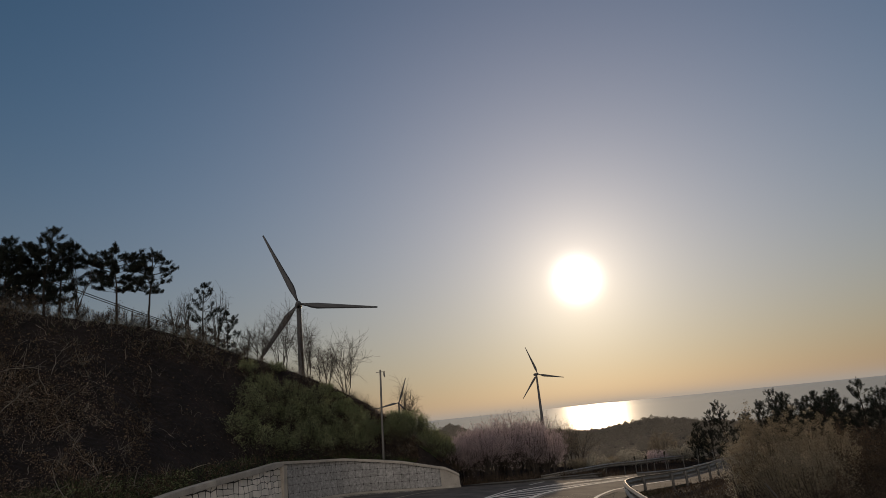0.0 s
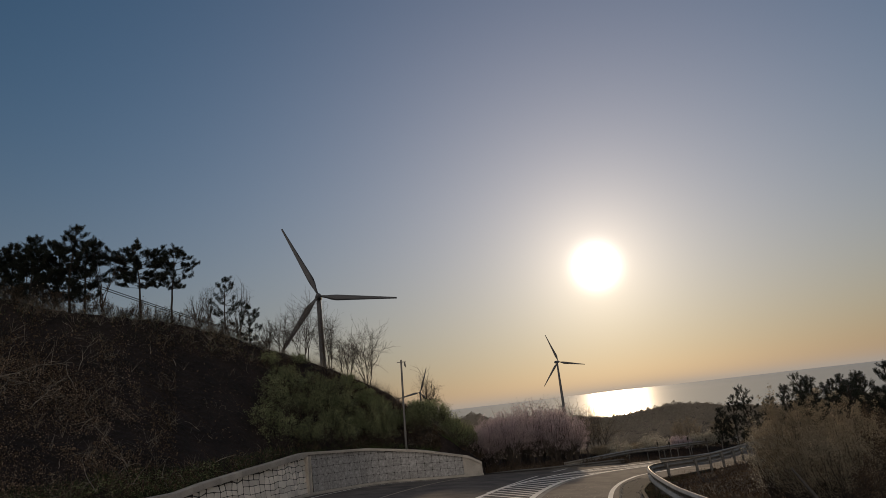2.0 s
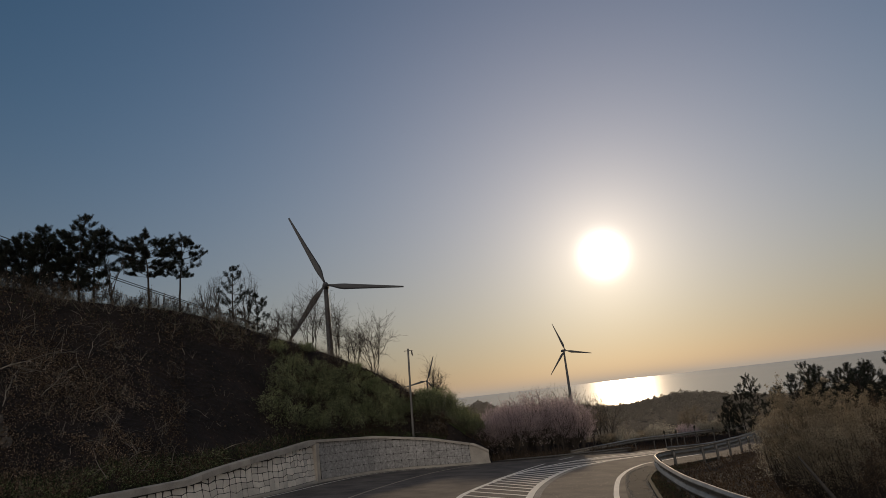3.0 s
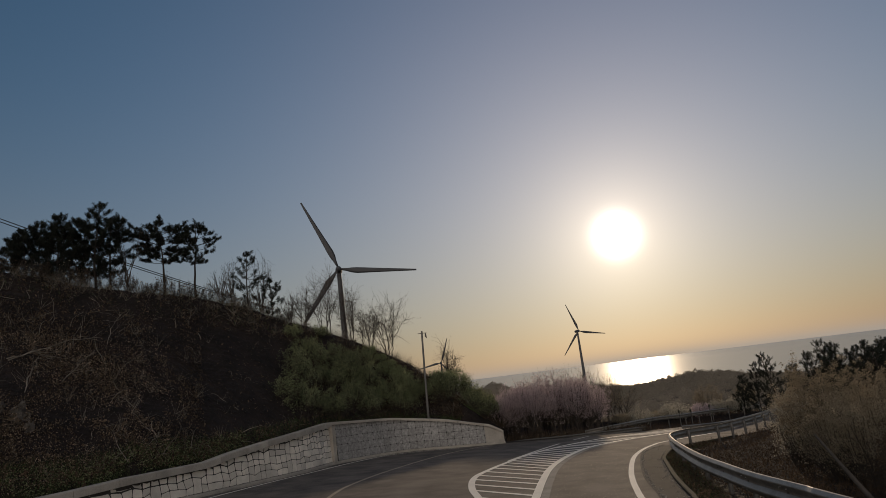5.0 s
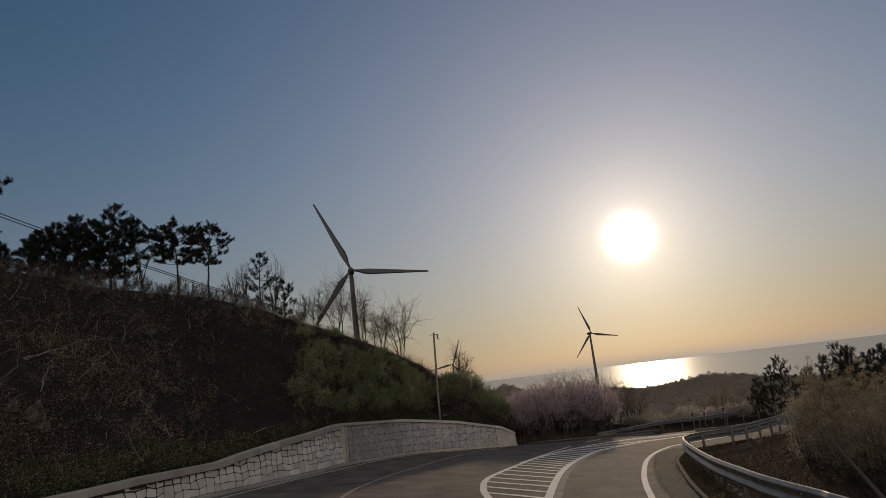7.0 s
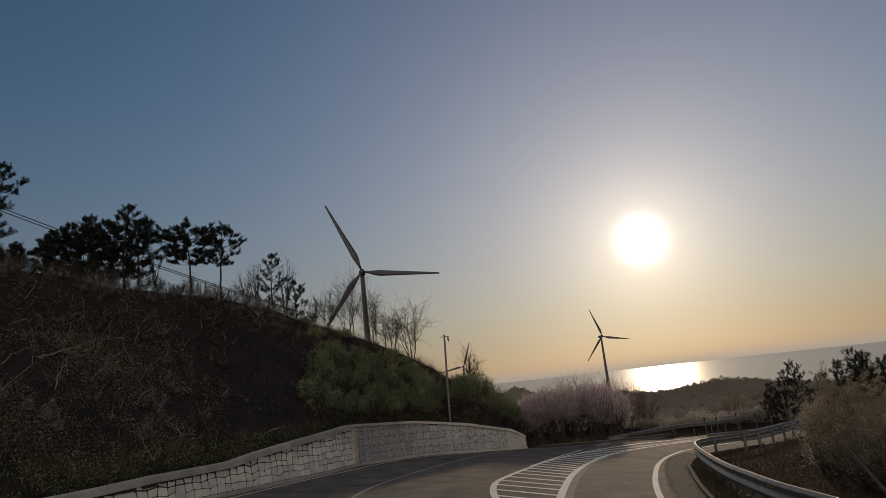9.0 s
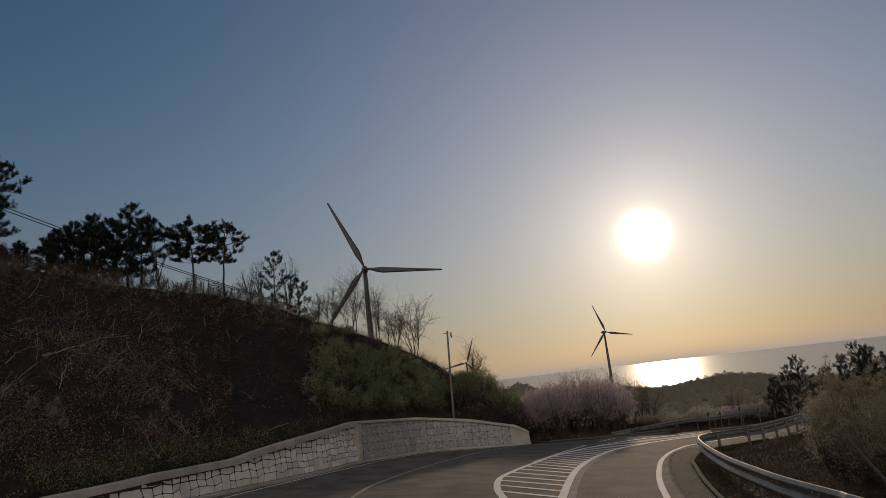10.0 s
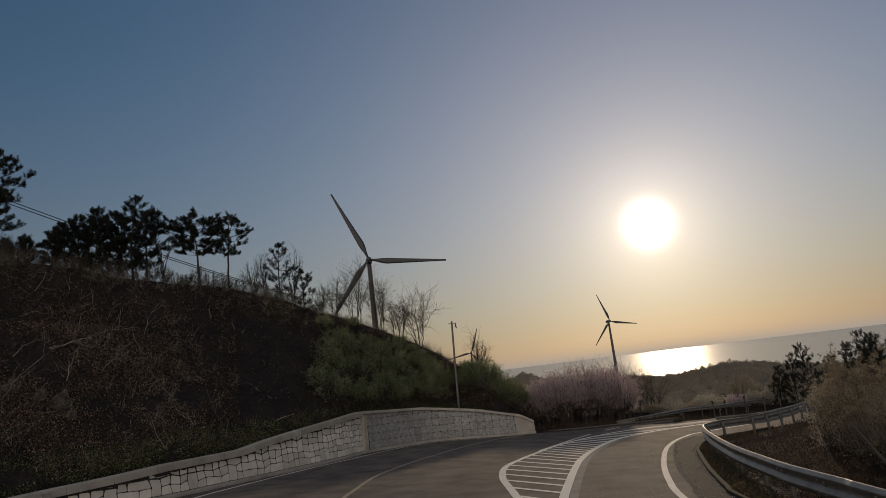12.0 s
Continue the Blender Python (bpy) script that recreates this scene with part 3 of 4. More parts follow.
def turbine(place, hub_h, blade, spin, yaw, label):
    """A three-bladed wind turbine on a tapered tubular tower; its rotor faces the way of yaw."""
    tb = thing("wind_turbine", place, label, "wind turbine", "wind farm turbines")
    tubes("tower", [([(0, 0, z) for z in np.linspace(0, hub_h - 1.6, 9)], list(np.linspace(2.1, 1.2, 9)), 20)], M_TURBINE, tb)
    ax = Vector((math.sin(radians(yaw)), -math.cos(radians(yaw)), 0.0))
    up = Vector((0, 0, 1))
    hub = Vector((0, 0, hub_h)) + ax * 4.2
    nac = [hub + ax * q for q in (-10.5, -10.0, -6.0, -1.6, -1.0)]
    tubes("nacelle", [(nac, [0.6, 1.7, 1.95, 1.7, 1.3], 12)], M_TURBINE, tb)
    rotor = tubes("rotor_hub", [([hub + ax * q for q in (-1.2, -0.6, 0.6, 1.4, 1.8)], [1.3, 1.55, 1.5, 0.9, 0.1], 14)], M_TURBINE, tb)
    side = ax.cross(up).normalized()
    for b in range(3):
        w = radians(spin + 120 * b)
        way = side * math.sin(w) + up * math.cos(w)
        edge = way.cross(ax).normalized()
        bm = bmesh.new()
        rings = []
        for t in np.linspace(0, 1, 15):
            r = 1.2 + t * (blade - 1.2)
            chord = (1.0 + 2.4 * smooth01(t / 0.2)) if t < 0.2 else 3.5 - 2.6 * ((t - 0.2) / 0.8) ** 0.9
            thick = 0.5 * (1 - smooth01(t / 0.3)) + 0.32 * (1 - t) + 0.05
            twist = radians(14 * (1 - t) ** 2)
            e, n = edge * math.cos(twist) + ax * math.sin(twist), ax * math.cos(twist) - edge * math.sin(twist)
            c = hub + way * r + ax * (-0.3 * t)
            shape = [(-0.30, 0), (-0.18, 0.85), (0.05, 1.0), (0.38, 0.55), (0.70, 0), (0.38, -0.35), (0.05, -0.8), (-0.18, -0.7)]
            rings.append([bm.verts.new(c + e * (chord * u) + n * (thick * v)) for u, v in shape])
        for p0, p1 in zip(rings, rings[1:]):
            for j in range(8):
                bm.faces.new((p0[j], p0[(j + 1) % 8], p1[(j + 1) % 8], p1[j])).smooth = True
        bm.faces.new(rings[-1])
        bm.faces.new(rings[0][::-1])
        bmesh.ops.recalc_face_normals(bm, faces=bm.faces)
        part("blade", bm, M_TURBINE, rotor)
    return tb


def polar(az, r, z):
    return (r * math.sin(radians(az)), r * math.cos(radians(az)), z)


turbine(polar(-6.51, 370, -2.0), 70.6, 43.0, 24, 6, "tall pale grey wind turbine, backlit shade in its colour, rising behind the hill crest")
turbine(polar(13.02, 950, -28.0), 71.3, 40.5, 20, 13, "distant pale wind turbine, backlit shade in its colour, standing on the wooded ridge")
turbine(polar(1.30, 1090, -44.0), 71.0, 40.5, -20, 1, "far wind turbine half hidden behind bushes")

# ==== growth ====


def crest(az):
    """The radius at which the left hill's crest stands on a bearing."""
    rw, top = float(np.interp(az, BEARING, WALL_R)), float(np.interp(az, BEARING, WALL_TOP))
    return (EYE - top + 0.72 * rw) / (0.72 - math.tan(radians(float(np.interp(az, CREST_B, CREST_E)))))


def on_ground(az, r, sink=0.05):
    x, y, _ = polar(az, r, 0)
    return Vector((x, y, ground_z(x, y) - sink))


def bough(start, way, length, rng, bend=0.25, lift=0.0, steps=5):
    """A crooked line of points that starts at a point and grows along a way."""
    pts, d = [Vector(start)], Vector(way).normalized()
    for _ in range(steps):
        d = (d + Vector(rng.normal(size=3) * bend) + Vector((0, 0, lift))).normalized()
        pts.append(pts[-1] + d * (length / steps))
    return pts


def taper(r0, r1, n):
    return [r0 + (r1 - r0) * i / (n - 1) for i in range(n)]


def reach_up(az, r, el):
    """The height of a plant on a bearing and radius whose top shows at an elevation in degrees."""
    return EYE + r * math.tan(radians(el)) - on_ground(az, r).z


def on_slope(az, el, sink=0.0):
    """The spot of the hillside that is met along a bearing and an elevation."""
    r = float(np.interp(az, BEARING, WALL_R)) + 1.4
    while r < 90:
        p = on_ground(az, r, sink)
        if p.z + sink >= EYE + r * math.tan(radians(el)):
            return p
        r += 0.08
    return p


def dome_tree(name, place, height, radius, label, category, group="", leaf=None, leaves=0, size=0.07, seed=0, stems=4, fork=0.4, limbs=9, twigs=7, thick=0.05, bark=None, spread=0.06, open_top=0.62, twig=0.007, long=1.0, top_heavy=0.0, arch=0.0):
    """A rounded tree or shrub: slim stems, limbs that sweep up and out to a dome, twigs along them, and leaves or blossom set close round the twigs."""
    rng = np.random.default_rng(seed)
    ob = thing(name, place, label, category, group)
    tips = []
    for k in range(stems):
        a0 = math.tau * (k + rng.uniform(0, 0.7)) / stems
        foot_r, head_r = radius * (0.05 if stems == 1 else 0.16), radius * rng.uniform(0.1, 0.38) * (stems > 1)
        foot = Vector((math.cos(a0) * foot_r, math.sin(a0) * foot_r, 0))
        head = Vector((math.cos(a0) * head_r, math.sin(a0) * head_r, height * fork * rng.uniform(0.8, 1.15)))
        stem = [foot.lerp(head, t) + Vector((rng.normal(), rng.normal(), 0)) * 0.03 * height * 0.3 * math.sin(math.pi * t) for t in np.linspace(0, 1, 5)]
        wood = [(stem, taper(thick, thick * 0.6, 5), 6)]
        for _ in range(limbs):
            a, u = a0 + rng.normal() * 1.3, rng.uniform(0.05, 1) ** 0.45
            rim = math.sqrt(max(0.0, 1 - u * u))
            goal = Vector((math.cos(a) * radius * u, math.sin(a) * radius * u, height * (fork + 0.08 + (0.92 - fork) * (rim * 0.95 + 0.05 * rng.uniform())) * rng.uniform(0.90, 1.0)))
            w = rng.uniform(1.6, 4.0)
            start = stem[int(w)].lerp(stem[min(4, int(w) + 1)], w - int(w))
            bend = start.lerp(goal, 0.5) + Vector((math.cos(a), math.sin(a), -0.2)) * radius * (0.0 if arch else 0.20) + Vector((0, 0, arch * height))
            path = [start.lerp(bend, t).lerp(bend.lerp(goal, t), t) + Vector(rng.normal(size=3)) * 0.012 * height * math.sin(math.pi * t) for t in np.linspace(0, 1, 7)]
            wood.append((path, taper(thick * 0.5, twig, 7), 4))
            span = (goal - start).length
            for _ in range(twigs):
                f = rng.uniform(1 - open_top, 1.0) * 6
                q = min(5, int(f))
                c = path[q].lerp(path[q + 1], f - q)
                d = (path[q + 1] - path[q]).normalized() + Vector(rng.normal(size=3)) * 0.95
                shoot = bough(c, d, long * span * rng.uniform(0.12, 0.30), rng, 0.25, 0.03, 4)
                wood.append((shoot, taper(twig, twig * 0.5, 5), 3))
                tips += shoot[1:]
            tips += path[4:]
        tubes("trunk" if stems == 1 else "stem", wood, bark or M_THIN_BARK, ob)
    if leaf and leaves:
        t = np.array([tuple(p) for p in tips])
        spots = t[rng.integers(0, len(t), leaves)] + rng.normal(size=(leaves, 3)) * spread
        spots[:, 2] = np.maximum(spots[:, 2], 0.02)
        if top_heavy:
            spots = spots[rng.uniform(size=leaves) < np.clip(spots[:, 2] / height, 0.05, 1) ** top_heavy]
        strewn("crown", *LEAF, spots, rng.uniform(0.5, 1.3, len(spots)) * size, leaf, ob, "", rng)
    return ob


def pine(place, height, seed, label, lean=(0, 0), start=0.45, reach=0.36, dense=1.0, layers=9, rise=0.3, tuft=0.135, peak=0.35):
    """A pine: bent trunk, whorls of limbs, side shoots along them, and needles in upturned brushes on the shoots."""
    rng = np.random.default_rng(seed)
    ob = thing("pine_tree", place, label, "pine tree", "pines on the slopes")
    trunk = bough((0, 0, 0), (lean[0], lean[1], 1), height * 0.97, rng, 0.06, 0.04, 9)
    limbs, spots = [(trunk, taper(0.016 * height, 0.015, len(trunk)), 7)], []

    def brush(line, step):
        for a, b in zip(line, line[1:]):
            for q in np.arange(0, 1, step / max(step, (b - a).length)):
                c = a.lerp(b, q)
                spots.append((c.x + rng.normal() * 0.025, c.y + rng.normal() * 0.025, c.z + rng.normal() * 0.02 + 0.02))

    for k in range(layers):
        g = k / (layers - 1)
        f = start + (0.98 - start) * g
        i = min(len(trunk) - 2, int(f * (len(trunk) - 1)))
        p = trunk[i].lerp(trunk[i + 1], f * (len(trunk) - 1) - i)
        form = (0.55 + 0.45 * g / peak) if g < peak else 0.12 + 0.88 * math.cos(math.pi / 2 * (g - peak) / (1 - peak)) ** 0.8
        turn = rng.uniform(0, math.tau)
        for j in range(5):
            a = turn + math.tau * j / 5 + rng.normal() * 0.25
            length = height * reach * form * rng.uniform(0.6, 1.12) + 0.12
            limb = bough(p, (math.cos(a), math.sin(a), rng.uniform(-0.05, rise)), length, rng, 0.12, 0.05, 5)
            limbs.append((limb, taper(0.010 + 0.006 * length, 0.008, len(limb)), 4))
            brush(limb[4:], 0.06)
            for _ in range(max(2, int(length * 6.5 * dense + 0.5))):
                h = rng.uniform(0.35, 0.98) * (len(limb) - 1)
                q = min(int(h), len(limb) - 2)
                c = limb[q].lerp(limb[q + 1], h - q)
                d = (limb[q + 1] - limb[q]).normalized() * 0.7 + Vector((rng.normal() * 0.6, rng.normal() * 0.6, 0.35 + abs(rng.normal()) * 0.4))
                shoot = bough(c, d, rng.uniform(0.14, 0.34) * (0.7 + 0.1 * height), rng, 0.12, 0.12, 3)
                limbs.append((shoot, [0.007, 0.006, 0.005, 0.004], 3))
                brush(shoot[1:], 0.045)
    leader = bough(trunk[-1], (0, 0, 1), 0.07 * height, rng, 0.05, 0.1, 3)
    limbs.append((leader, [0.015, 0.012, 0.009, 0.006], 4))
    brush(leader, 0.05)
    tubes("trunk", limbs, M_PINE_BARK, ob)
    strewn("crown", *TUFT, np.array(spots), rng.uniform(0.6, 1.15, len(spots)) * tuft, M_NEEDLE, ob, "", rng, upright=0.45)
    return ob


# pines and trees along the hill's crest
pine(on_ground(-35.3, 41.5), 7.3, 11, "tall dark pine at the end of the crest", start=0.36, reach=0.34, layers=12, peak=0.5, dense=1.1)
for az, dr, el, sd, st in ((-34.0, 1.0, 12.9, 12, 0.1), (-32.6, 0.8, 13.2, 20, 0.1), (-31.0, 1.0, 13.6, 13, 0.1), (-30.0, 0.6, 14.4, 14, 0.1), (-29.0, 1.2, 14.9, 15, 0.1), (-28.1, 0.5, 14.9, 16, 0.1), (-27.2, 1.0, 15.3, 17, 0.12), (-26.5, 1.6, 15.0, 21, 0.12), (-25.4, 0.6, 16.3, 18, 0.15), (-24.4, 1.2, 15.1, 19, 0.2)):
    r = crest(az) + dr
    pine(on_ground(az, r), reach_up(az, r, el), sd, "dense dark young pine in a thicket on the crest", start=st, reach=0.36, dense=1.5, layers=8, rise=0.7, peak=0.4)
r = crest(-20.5) + 0.8
pine(on_ground(-20.5, r), reach_up(-20.5, r, 15.2), 31, "slender pine with a flat layered crown on the crest", start=0.44, reach=0.46, layers=9, peak=0.4, rise=0.25, dense=1.8)
r = crest(-18.2) + 0.5
pine(on_ground(-18.2, r), reach_up(-18.2, r, 14.7), 32, "slender pine leaning aside on the grassy crest", lean=(-0.12, 0), start=0.48, reach=0.32, layers=7, peak=0.4, dense=1.4)
r = crest(-14.2) + 0.6
pine(on_ground(-14.2, r), reach_up(-14.2, r, 12.0), 33, "small young pine with open upswept limbs", start=0.15, reach=0.30, layers=7, dense=0.55, rise=0.7, peak=0.25)
r = crest(-12.3) + 0.4
pine(on_ground(-12.3, r), reach_up(-12.3, r, 9.6), 34, "low bushy young pine on the crest", start=0.08, reach=0.42, layers=6, dense=0.7, rise=0.6)
for az, dr, el, rad, sd in ((-23.1, 1.0, 16.0, 0.85, 41), (-28.8, 2.4, 15.6, 0.8, 42), (-16.3, 1.0, 11.6, 0.7, 43), (-13.2, 1.6, 12.4, 0.9, 44), (-15.3, 1.8, 11.9, 0.6, 47), (-34.2, 1.5, 13.4, 0.7, 46), (-10.9, 1.2, 8.6, 0.6, 48)):
    r = crest(az) + dr
    dome_tree("bare_tree", on_ground(az, r), reach_up(az, r, el), rad, "slender leafless tree with fine grey twigs on the crest", "bare tree", "bare trees on the crest", M_LITTER, 120, 0.07, sd, stems=2, fork=0.35, limbs=8, twigs=9, thick=0.04, open_top=0.75)
for az, dr, el, rad, n, sd in ((-9.8, 2.0, 8.9, 1.25, 260, 51), (-8.0, 2.2, 10.4, 1.75, 420, 52), (-6.2, 2.4, 8.4, 1.25, 300, 53), (-4.6, 1.8, 6.6, 1.4, 500, 54), (-2.9, 1.8, 7.3, 2.0, 900, 55), (1.9, 3.0, 3.0, 0.8, 200, 56)):
    r = crest(az) + dr
    dome_tree("budding_tree", on_ground(az, r), reach_up(az, r, el), rad, "fine-twigged tree with sparse opening leaves on the crest", "tree", "budding trees on the crest", M_LITTER, n * 4, 0.05, sd, stems=3, fork=0.22, limbs=5, twigs=26, thick=0.045, open_top=0.85, twig=0.008, long=1.6, spread=0.04, arch=0.14)

# weeds and low brush that close the crest's edge
for i, az in enumerate(np.arange(-35.0, -10.5, 0.85)):
    dome_tree("brush", on_ground(az, crest(az) - 0.2 + 0.4 * (i % 3)), 0.7 + 0.22 * (i * 7 % 4), 0.55, "low tangled brush along the hill crest", "shrub", "crest brush", M_LITTER if i % 3 else M_BRONZE_LEAF, 420 if i % 3 else 90, 0.07, 600 + i, stems=5, fork=0.12, limbs=6, twigs=6, thick=0.014, open_top=0.85, spread=0.08)

# green shrubs over the hill's lower end, lower than the crest where the bare bank shows above them
TOP_B = [-12.6, -11.4, -7.6, -4.9, -3.8, -1.6, -0.6, 0.2, 2.1, 3.2, 4.2, 5.0]
TOP_E = [4.2, 5.9, 5.5, 3.7, 2.5, 1.0, -0.2, 0.5, 1.1, 0.5, -0.7, -2.2]
rng = np.random.default_rng(5)
i = 0
for az0 in np.arange(-11.3, 4.9, 0.92):
    for t in (0.08, 0.32, 0.58, 0.84):
        t, az = t + rng.uniform(-0.11, 0.11), az0 + rng.uniform(-0.45, 0.45)
        rw = float(np.interp(az, BEARING, WALL_R))
        r = rw + 1.8 + t * max(2.4, crest(az) - rw - 1.6)
        h = min(rng.uniform(1.5, 2.3), reach_up(az, r, float(np.interp(az, TOP_B, TOP_E)) + rng.uniform(-0.5, 0.15)))
        if h < 0.5 or (t < 0.2 and az < -10.8) or (t < 0.25 and -1.3 < az < 0.5):
            continue
        i += 1
        dome_tree("shrub", on_ground(az, r), h, 0.35 + 0.38 * h, "bushy green shrub with young spring leaves on the slope", "shrub", "green slope shrubs", M_LEAF, 5600, 0.07, 100 + i, stems=4, fork=0.1, limbs=8, twigs=7, thick=0.025, open_top=0.7, spread=0.075, top_heavy=1.5)

# blossoming cherry row beyond the bend
for i, (az, r, el, rad) in enumerate(((5.5, 48.4, -2.0, 1.1), (6.9, 48.9, -1.4, 1.35), (8.5, 48.5, -0.95, 1.5), (10.2, 48.9, -0.7, 1.55), (11.8, 48.5, -1.0, 1.5), (13.2, 48.7, -1.8, 1.35), (6.2, 51.4, -1.5, 1.3), (7.8, 51.6, -0.9, 1.4), (9.4, 51.5, -0.6, 1.5), (11.0, 51.6, -0.75, 1.5), (12.6, 51.4, -1.2, 1.4))):
    dome_tree("cherry_tree", on_ground(az, r), reach_up(az, r, el), rad, "cherry tree in faded pink blossom with dark stems", "cherry tree", "cherry row", M_BLOSSOM, 20000, 0.060, 200 + i, stems=5, fork=0.42, limbs=11, twigs=9, thick=0.05, open_top=0.72, spread=0.055, top_heavy=0.7)
for i, (az, r, el) in enumerate(((12.4, 58, -0.5), (13.3, 60, -0.75), (14.2, 60, -1.1), (15.0, 66, -1.35), (15.8, 66, -1.7), (10.5, 60, -0.5), (9.0, 60, -0.7), (11.5, 62, -0.45))):
    dome_tree("bare_tree", on_ground(az, r), reach_up(az, r, el), 1.7, "thin leafless tree in the dip behind the cherries", "bare tree", "bare trees behind the road", M_BRONZE_LEAF, 1500, 0.06, 230 + i, stems=3, fork=0.25, limbs=6, twigs=14, thick=0.05, open_top=0.8, spread=0.06, long=1.4, arch=0.12)
for i, (az, r, el, rad, leaf) in enumerate(((16.8, 62, -4.2, 1.3, M_WHITE_BLOSSOM), (18.2, 64, -4.7, 1.0, M_BRONZE_LEAF), (19.5, 62, -4.1, 1.35, M_WHITE_BLOSSOM), (21.6, 63, -4.4, 1.0, M_BLOSSOM), (22.8, 64, -4.3, 1.0, M_WHITE_BLOSSOM), (24.2, 64, -4.1, 1.0, M_WHITE_BLOSSOM), (15.4, 62, -4.6, 1.1, M_BRONZE_LEAF), (22.2, 68, -2.9, 1.4, M_BRONZE_LEAF), (24.9, 66, -3.0, 1.1, M_BRONZE_LEAF))):
    dome_tree("flowering_shrub", on_ground(az, r), reach_up(az, r, el), rad, "rounded pale flowering shrub below the outer guardrail", "shrub", "pale roadside shrubs", leaf, 5000, 0.08, 250 + i, stems=5, fork=0.1, limbs=9, twigs=7, thick=0.03, open_top=0.7, spread=0.09)

for i, az in enumerate(np.arange(5.6, 17.0, 0.95)):
    dome_tree("low_shrub", on_ground(az, 47.6 + 0.4 * (i % 3)), 0.6 + 0.15 * (i % 4), 0.5, "low dull shrub behind the outer guardrail", "shrub", "low roadside shrubs", M_LITTER, 700, 0.07, 280 + i, stems=4, fork=0.1, limbs=6, twigs=6, thick=0.015, open_top=0.8, spread=0.08)

# pines and shrubs inside the bend
for i, (az, r, el) in enumerate(((25.8, 60, -1.9), (26.9, 59, -1.1), (24.7, 62, -2.7), (28.4, 46, -2.2), (29.8, 44, -1.6), (30.9, 42, -1.1), (31.8, 41, -0.65), (33.0, 42, -1.2), (34.2, 41, -1.4), (35.4, 40, -1.0), (36.3, 40, -0.7), (37.6, 39, -1.0), (38.8, 39, -1.3), (30.4, 38, -1.9), (32.4, 37, -1.6), (33.6, 38, -1.7), (34.8, 37, -1.6), (36.9, 37, -1.5))):
    pine(on_ground(az, r), reach_up(az, r, el), 300 + i, "slim dark young pine beyond the guardrails" if r > 50 else "dark open pine behind the shrubs inside the bend", start=0.05, reach=0.25, dense=1.15, layers=12, rise=1.0, tuft=0.10, peak=0.15)
for i, (az, r, el, rad, leaf, n) in enumerate(((29.4, 24.0, -3.1, 1.25, M_BRONZE_LEAF, 15000), (31.2, 23.6, -2.6, 1.35, M_BRONZE_LEAF, 16000), (33.0, 23.0, -3.6, 1.2, M_BRONZE_LEAF, 12000), (27.9, 24.6, -4.4, 0.75, M_WHITE_BLOSSOM, 6000), (30.2, 21.5, -5.2, 1.0, M_BRONZE_LEAF, 9000), (32.6, 20.5, -5.6, 1.0, M_BRONZE_LEAF, 8000), (34.9, 22.5, -5.6, 1.1, M_LITTER, 8000), (36.9, 22.0, -5.4, 1.2, M_LITTER, 8000), (39.0, 22.0, -5.2, 1.2, M_LITTER, 8000), (34.8, 18.5, -7.4, 0.9, M_LITTER, 6000), (28.2, 30.0, -4.6, 0.8, M_BRONZE_LEAF, 5000), (36.5, 27.0, -3.9, 1.5, M_LITTER, 9000), (34.6, 28.0, -3.8, 1.3, M_LITTER, 9000))):
    dome_tree("tall_shrub", on_ground(az, r), reach_up(az, r, el + 0.35), rad, "spreading bronze-leaved shrub behind the guardrail", "shrub", "shrubs inside the bend", leaf, int(n * 5.0), 0.042, 330 + i, stems=6, fork=0.12, limbs=9, twigs=7, thick=0.03, open_top=0.75, spread=0.045, twig=0.004, long=1.3, top_heavy=2.0)

trunk_line = [Vector(polar(29.0, 20.5, 0.35)), Vector(polar(30.4, 18.6, -0.2)), Vector(polar(32.2, 16.6, -0.75)), Vector(polar(33.6, 15.4, -1.15))]
tagged(tubes("leaning_trunk", [(trunk_line, [0.03, 0.045, 0.06, 0.07], 8)], M_BARK), "bare leaning trunk under the shrubs inside the bend", "trunk")

# ground cover


def cover(name, shape, spots, sizes, mat, label, category, rng, upright=0.6):
    ob = strewn(name, *shape, spots, sizes, mat, None, "", rng, upright)
    return tagged(ob, label, category, kind="stuff")


def slope_spots(n, az0, az1, t0, t1, rng, patch=0.1):
    out = []
    for _ in range(n):
        az, t = rng.uniform(az0, az1), rng.uniform(t0, t1)
        rw = float(np.interp(az, BEARING, WALL_R))
        if -18 < az < -9.5 and 0.12 < t < 0.82 and rng.uniform() < 0.93:
            continue  # the washed-out bare bank
        x, y, _ = polar(az, rw + 1.35 + t * max(0.6, crest(az) - rw - 1.35), 0)
        if noise.noise((x * 0.35, y * 0.35, 9)) + 0.5 * noise.noise((x * 1.3, y * 1.3, 4)) + patch < rng.uniform(-0.45, 0.45):
            continue
        out.append(tuple(on_ground(az, rw + 1.35 + t * max(0.6, crest(az) - rw - 1.35), 0.02)))
    return np.array(out)


rng = np.random.default_rng(8)
sp = slope_spots(46000, -44, 4.5, 0.02, 1.2, rng, -0.05)
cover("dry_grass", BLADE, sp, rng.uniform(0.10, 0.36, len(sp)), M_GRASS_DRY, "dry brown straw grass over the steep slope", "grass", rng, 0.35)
sp = slope_spots(2600, -44, 3, 0.05, 1.1, rng)
cover("dry_twigs", SPRAY, sp, rng.uniform(0.2, 0.8, len(sp)), M_TWIG, "tangled pale dead twigs and stalks on the slope", "twigs", rng, 0.3)
sp = slope_spots(34000, -44, 4, 0.0, 0.13, rng, 0.1)
cover("green_grass", BLADE, sp, rng.uniform(0.12, 0.4, len(sp)), M_GRASS, "fresh green grass along the wall's top", "grass", rng, 0.4)
sp = slope_spots(2000, -40, 3, 0.94, 1.12, rng)
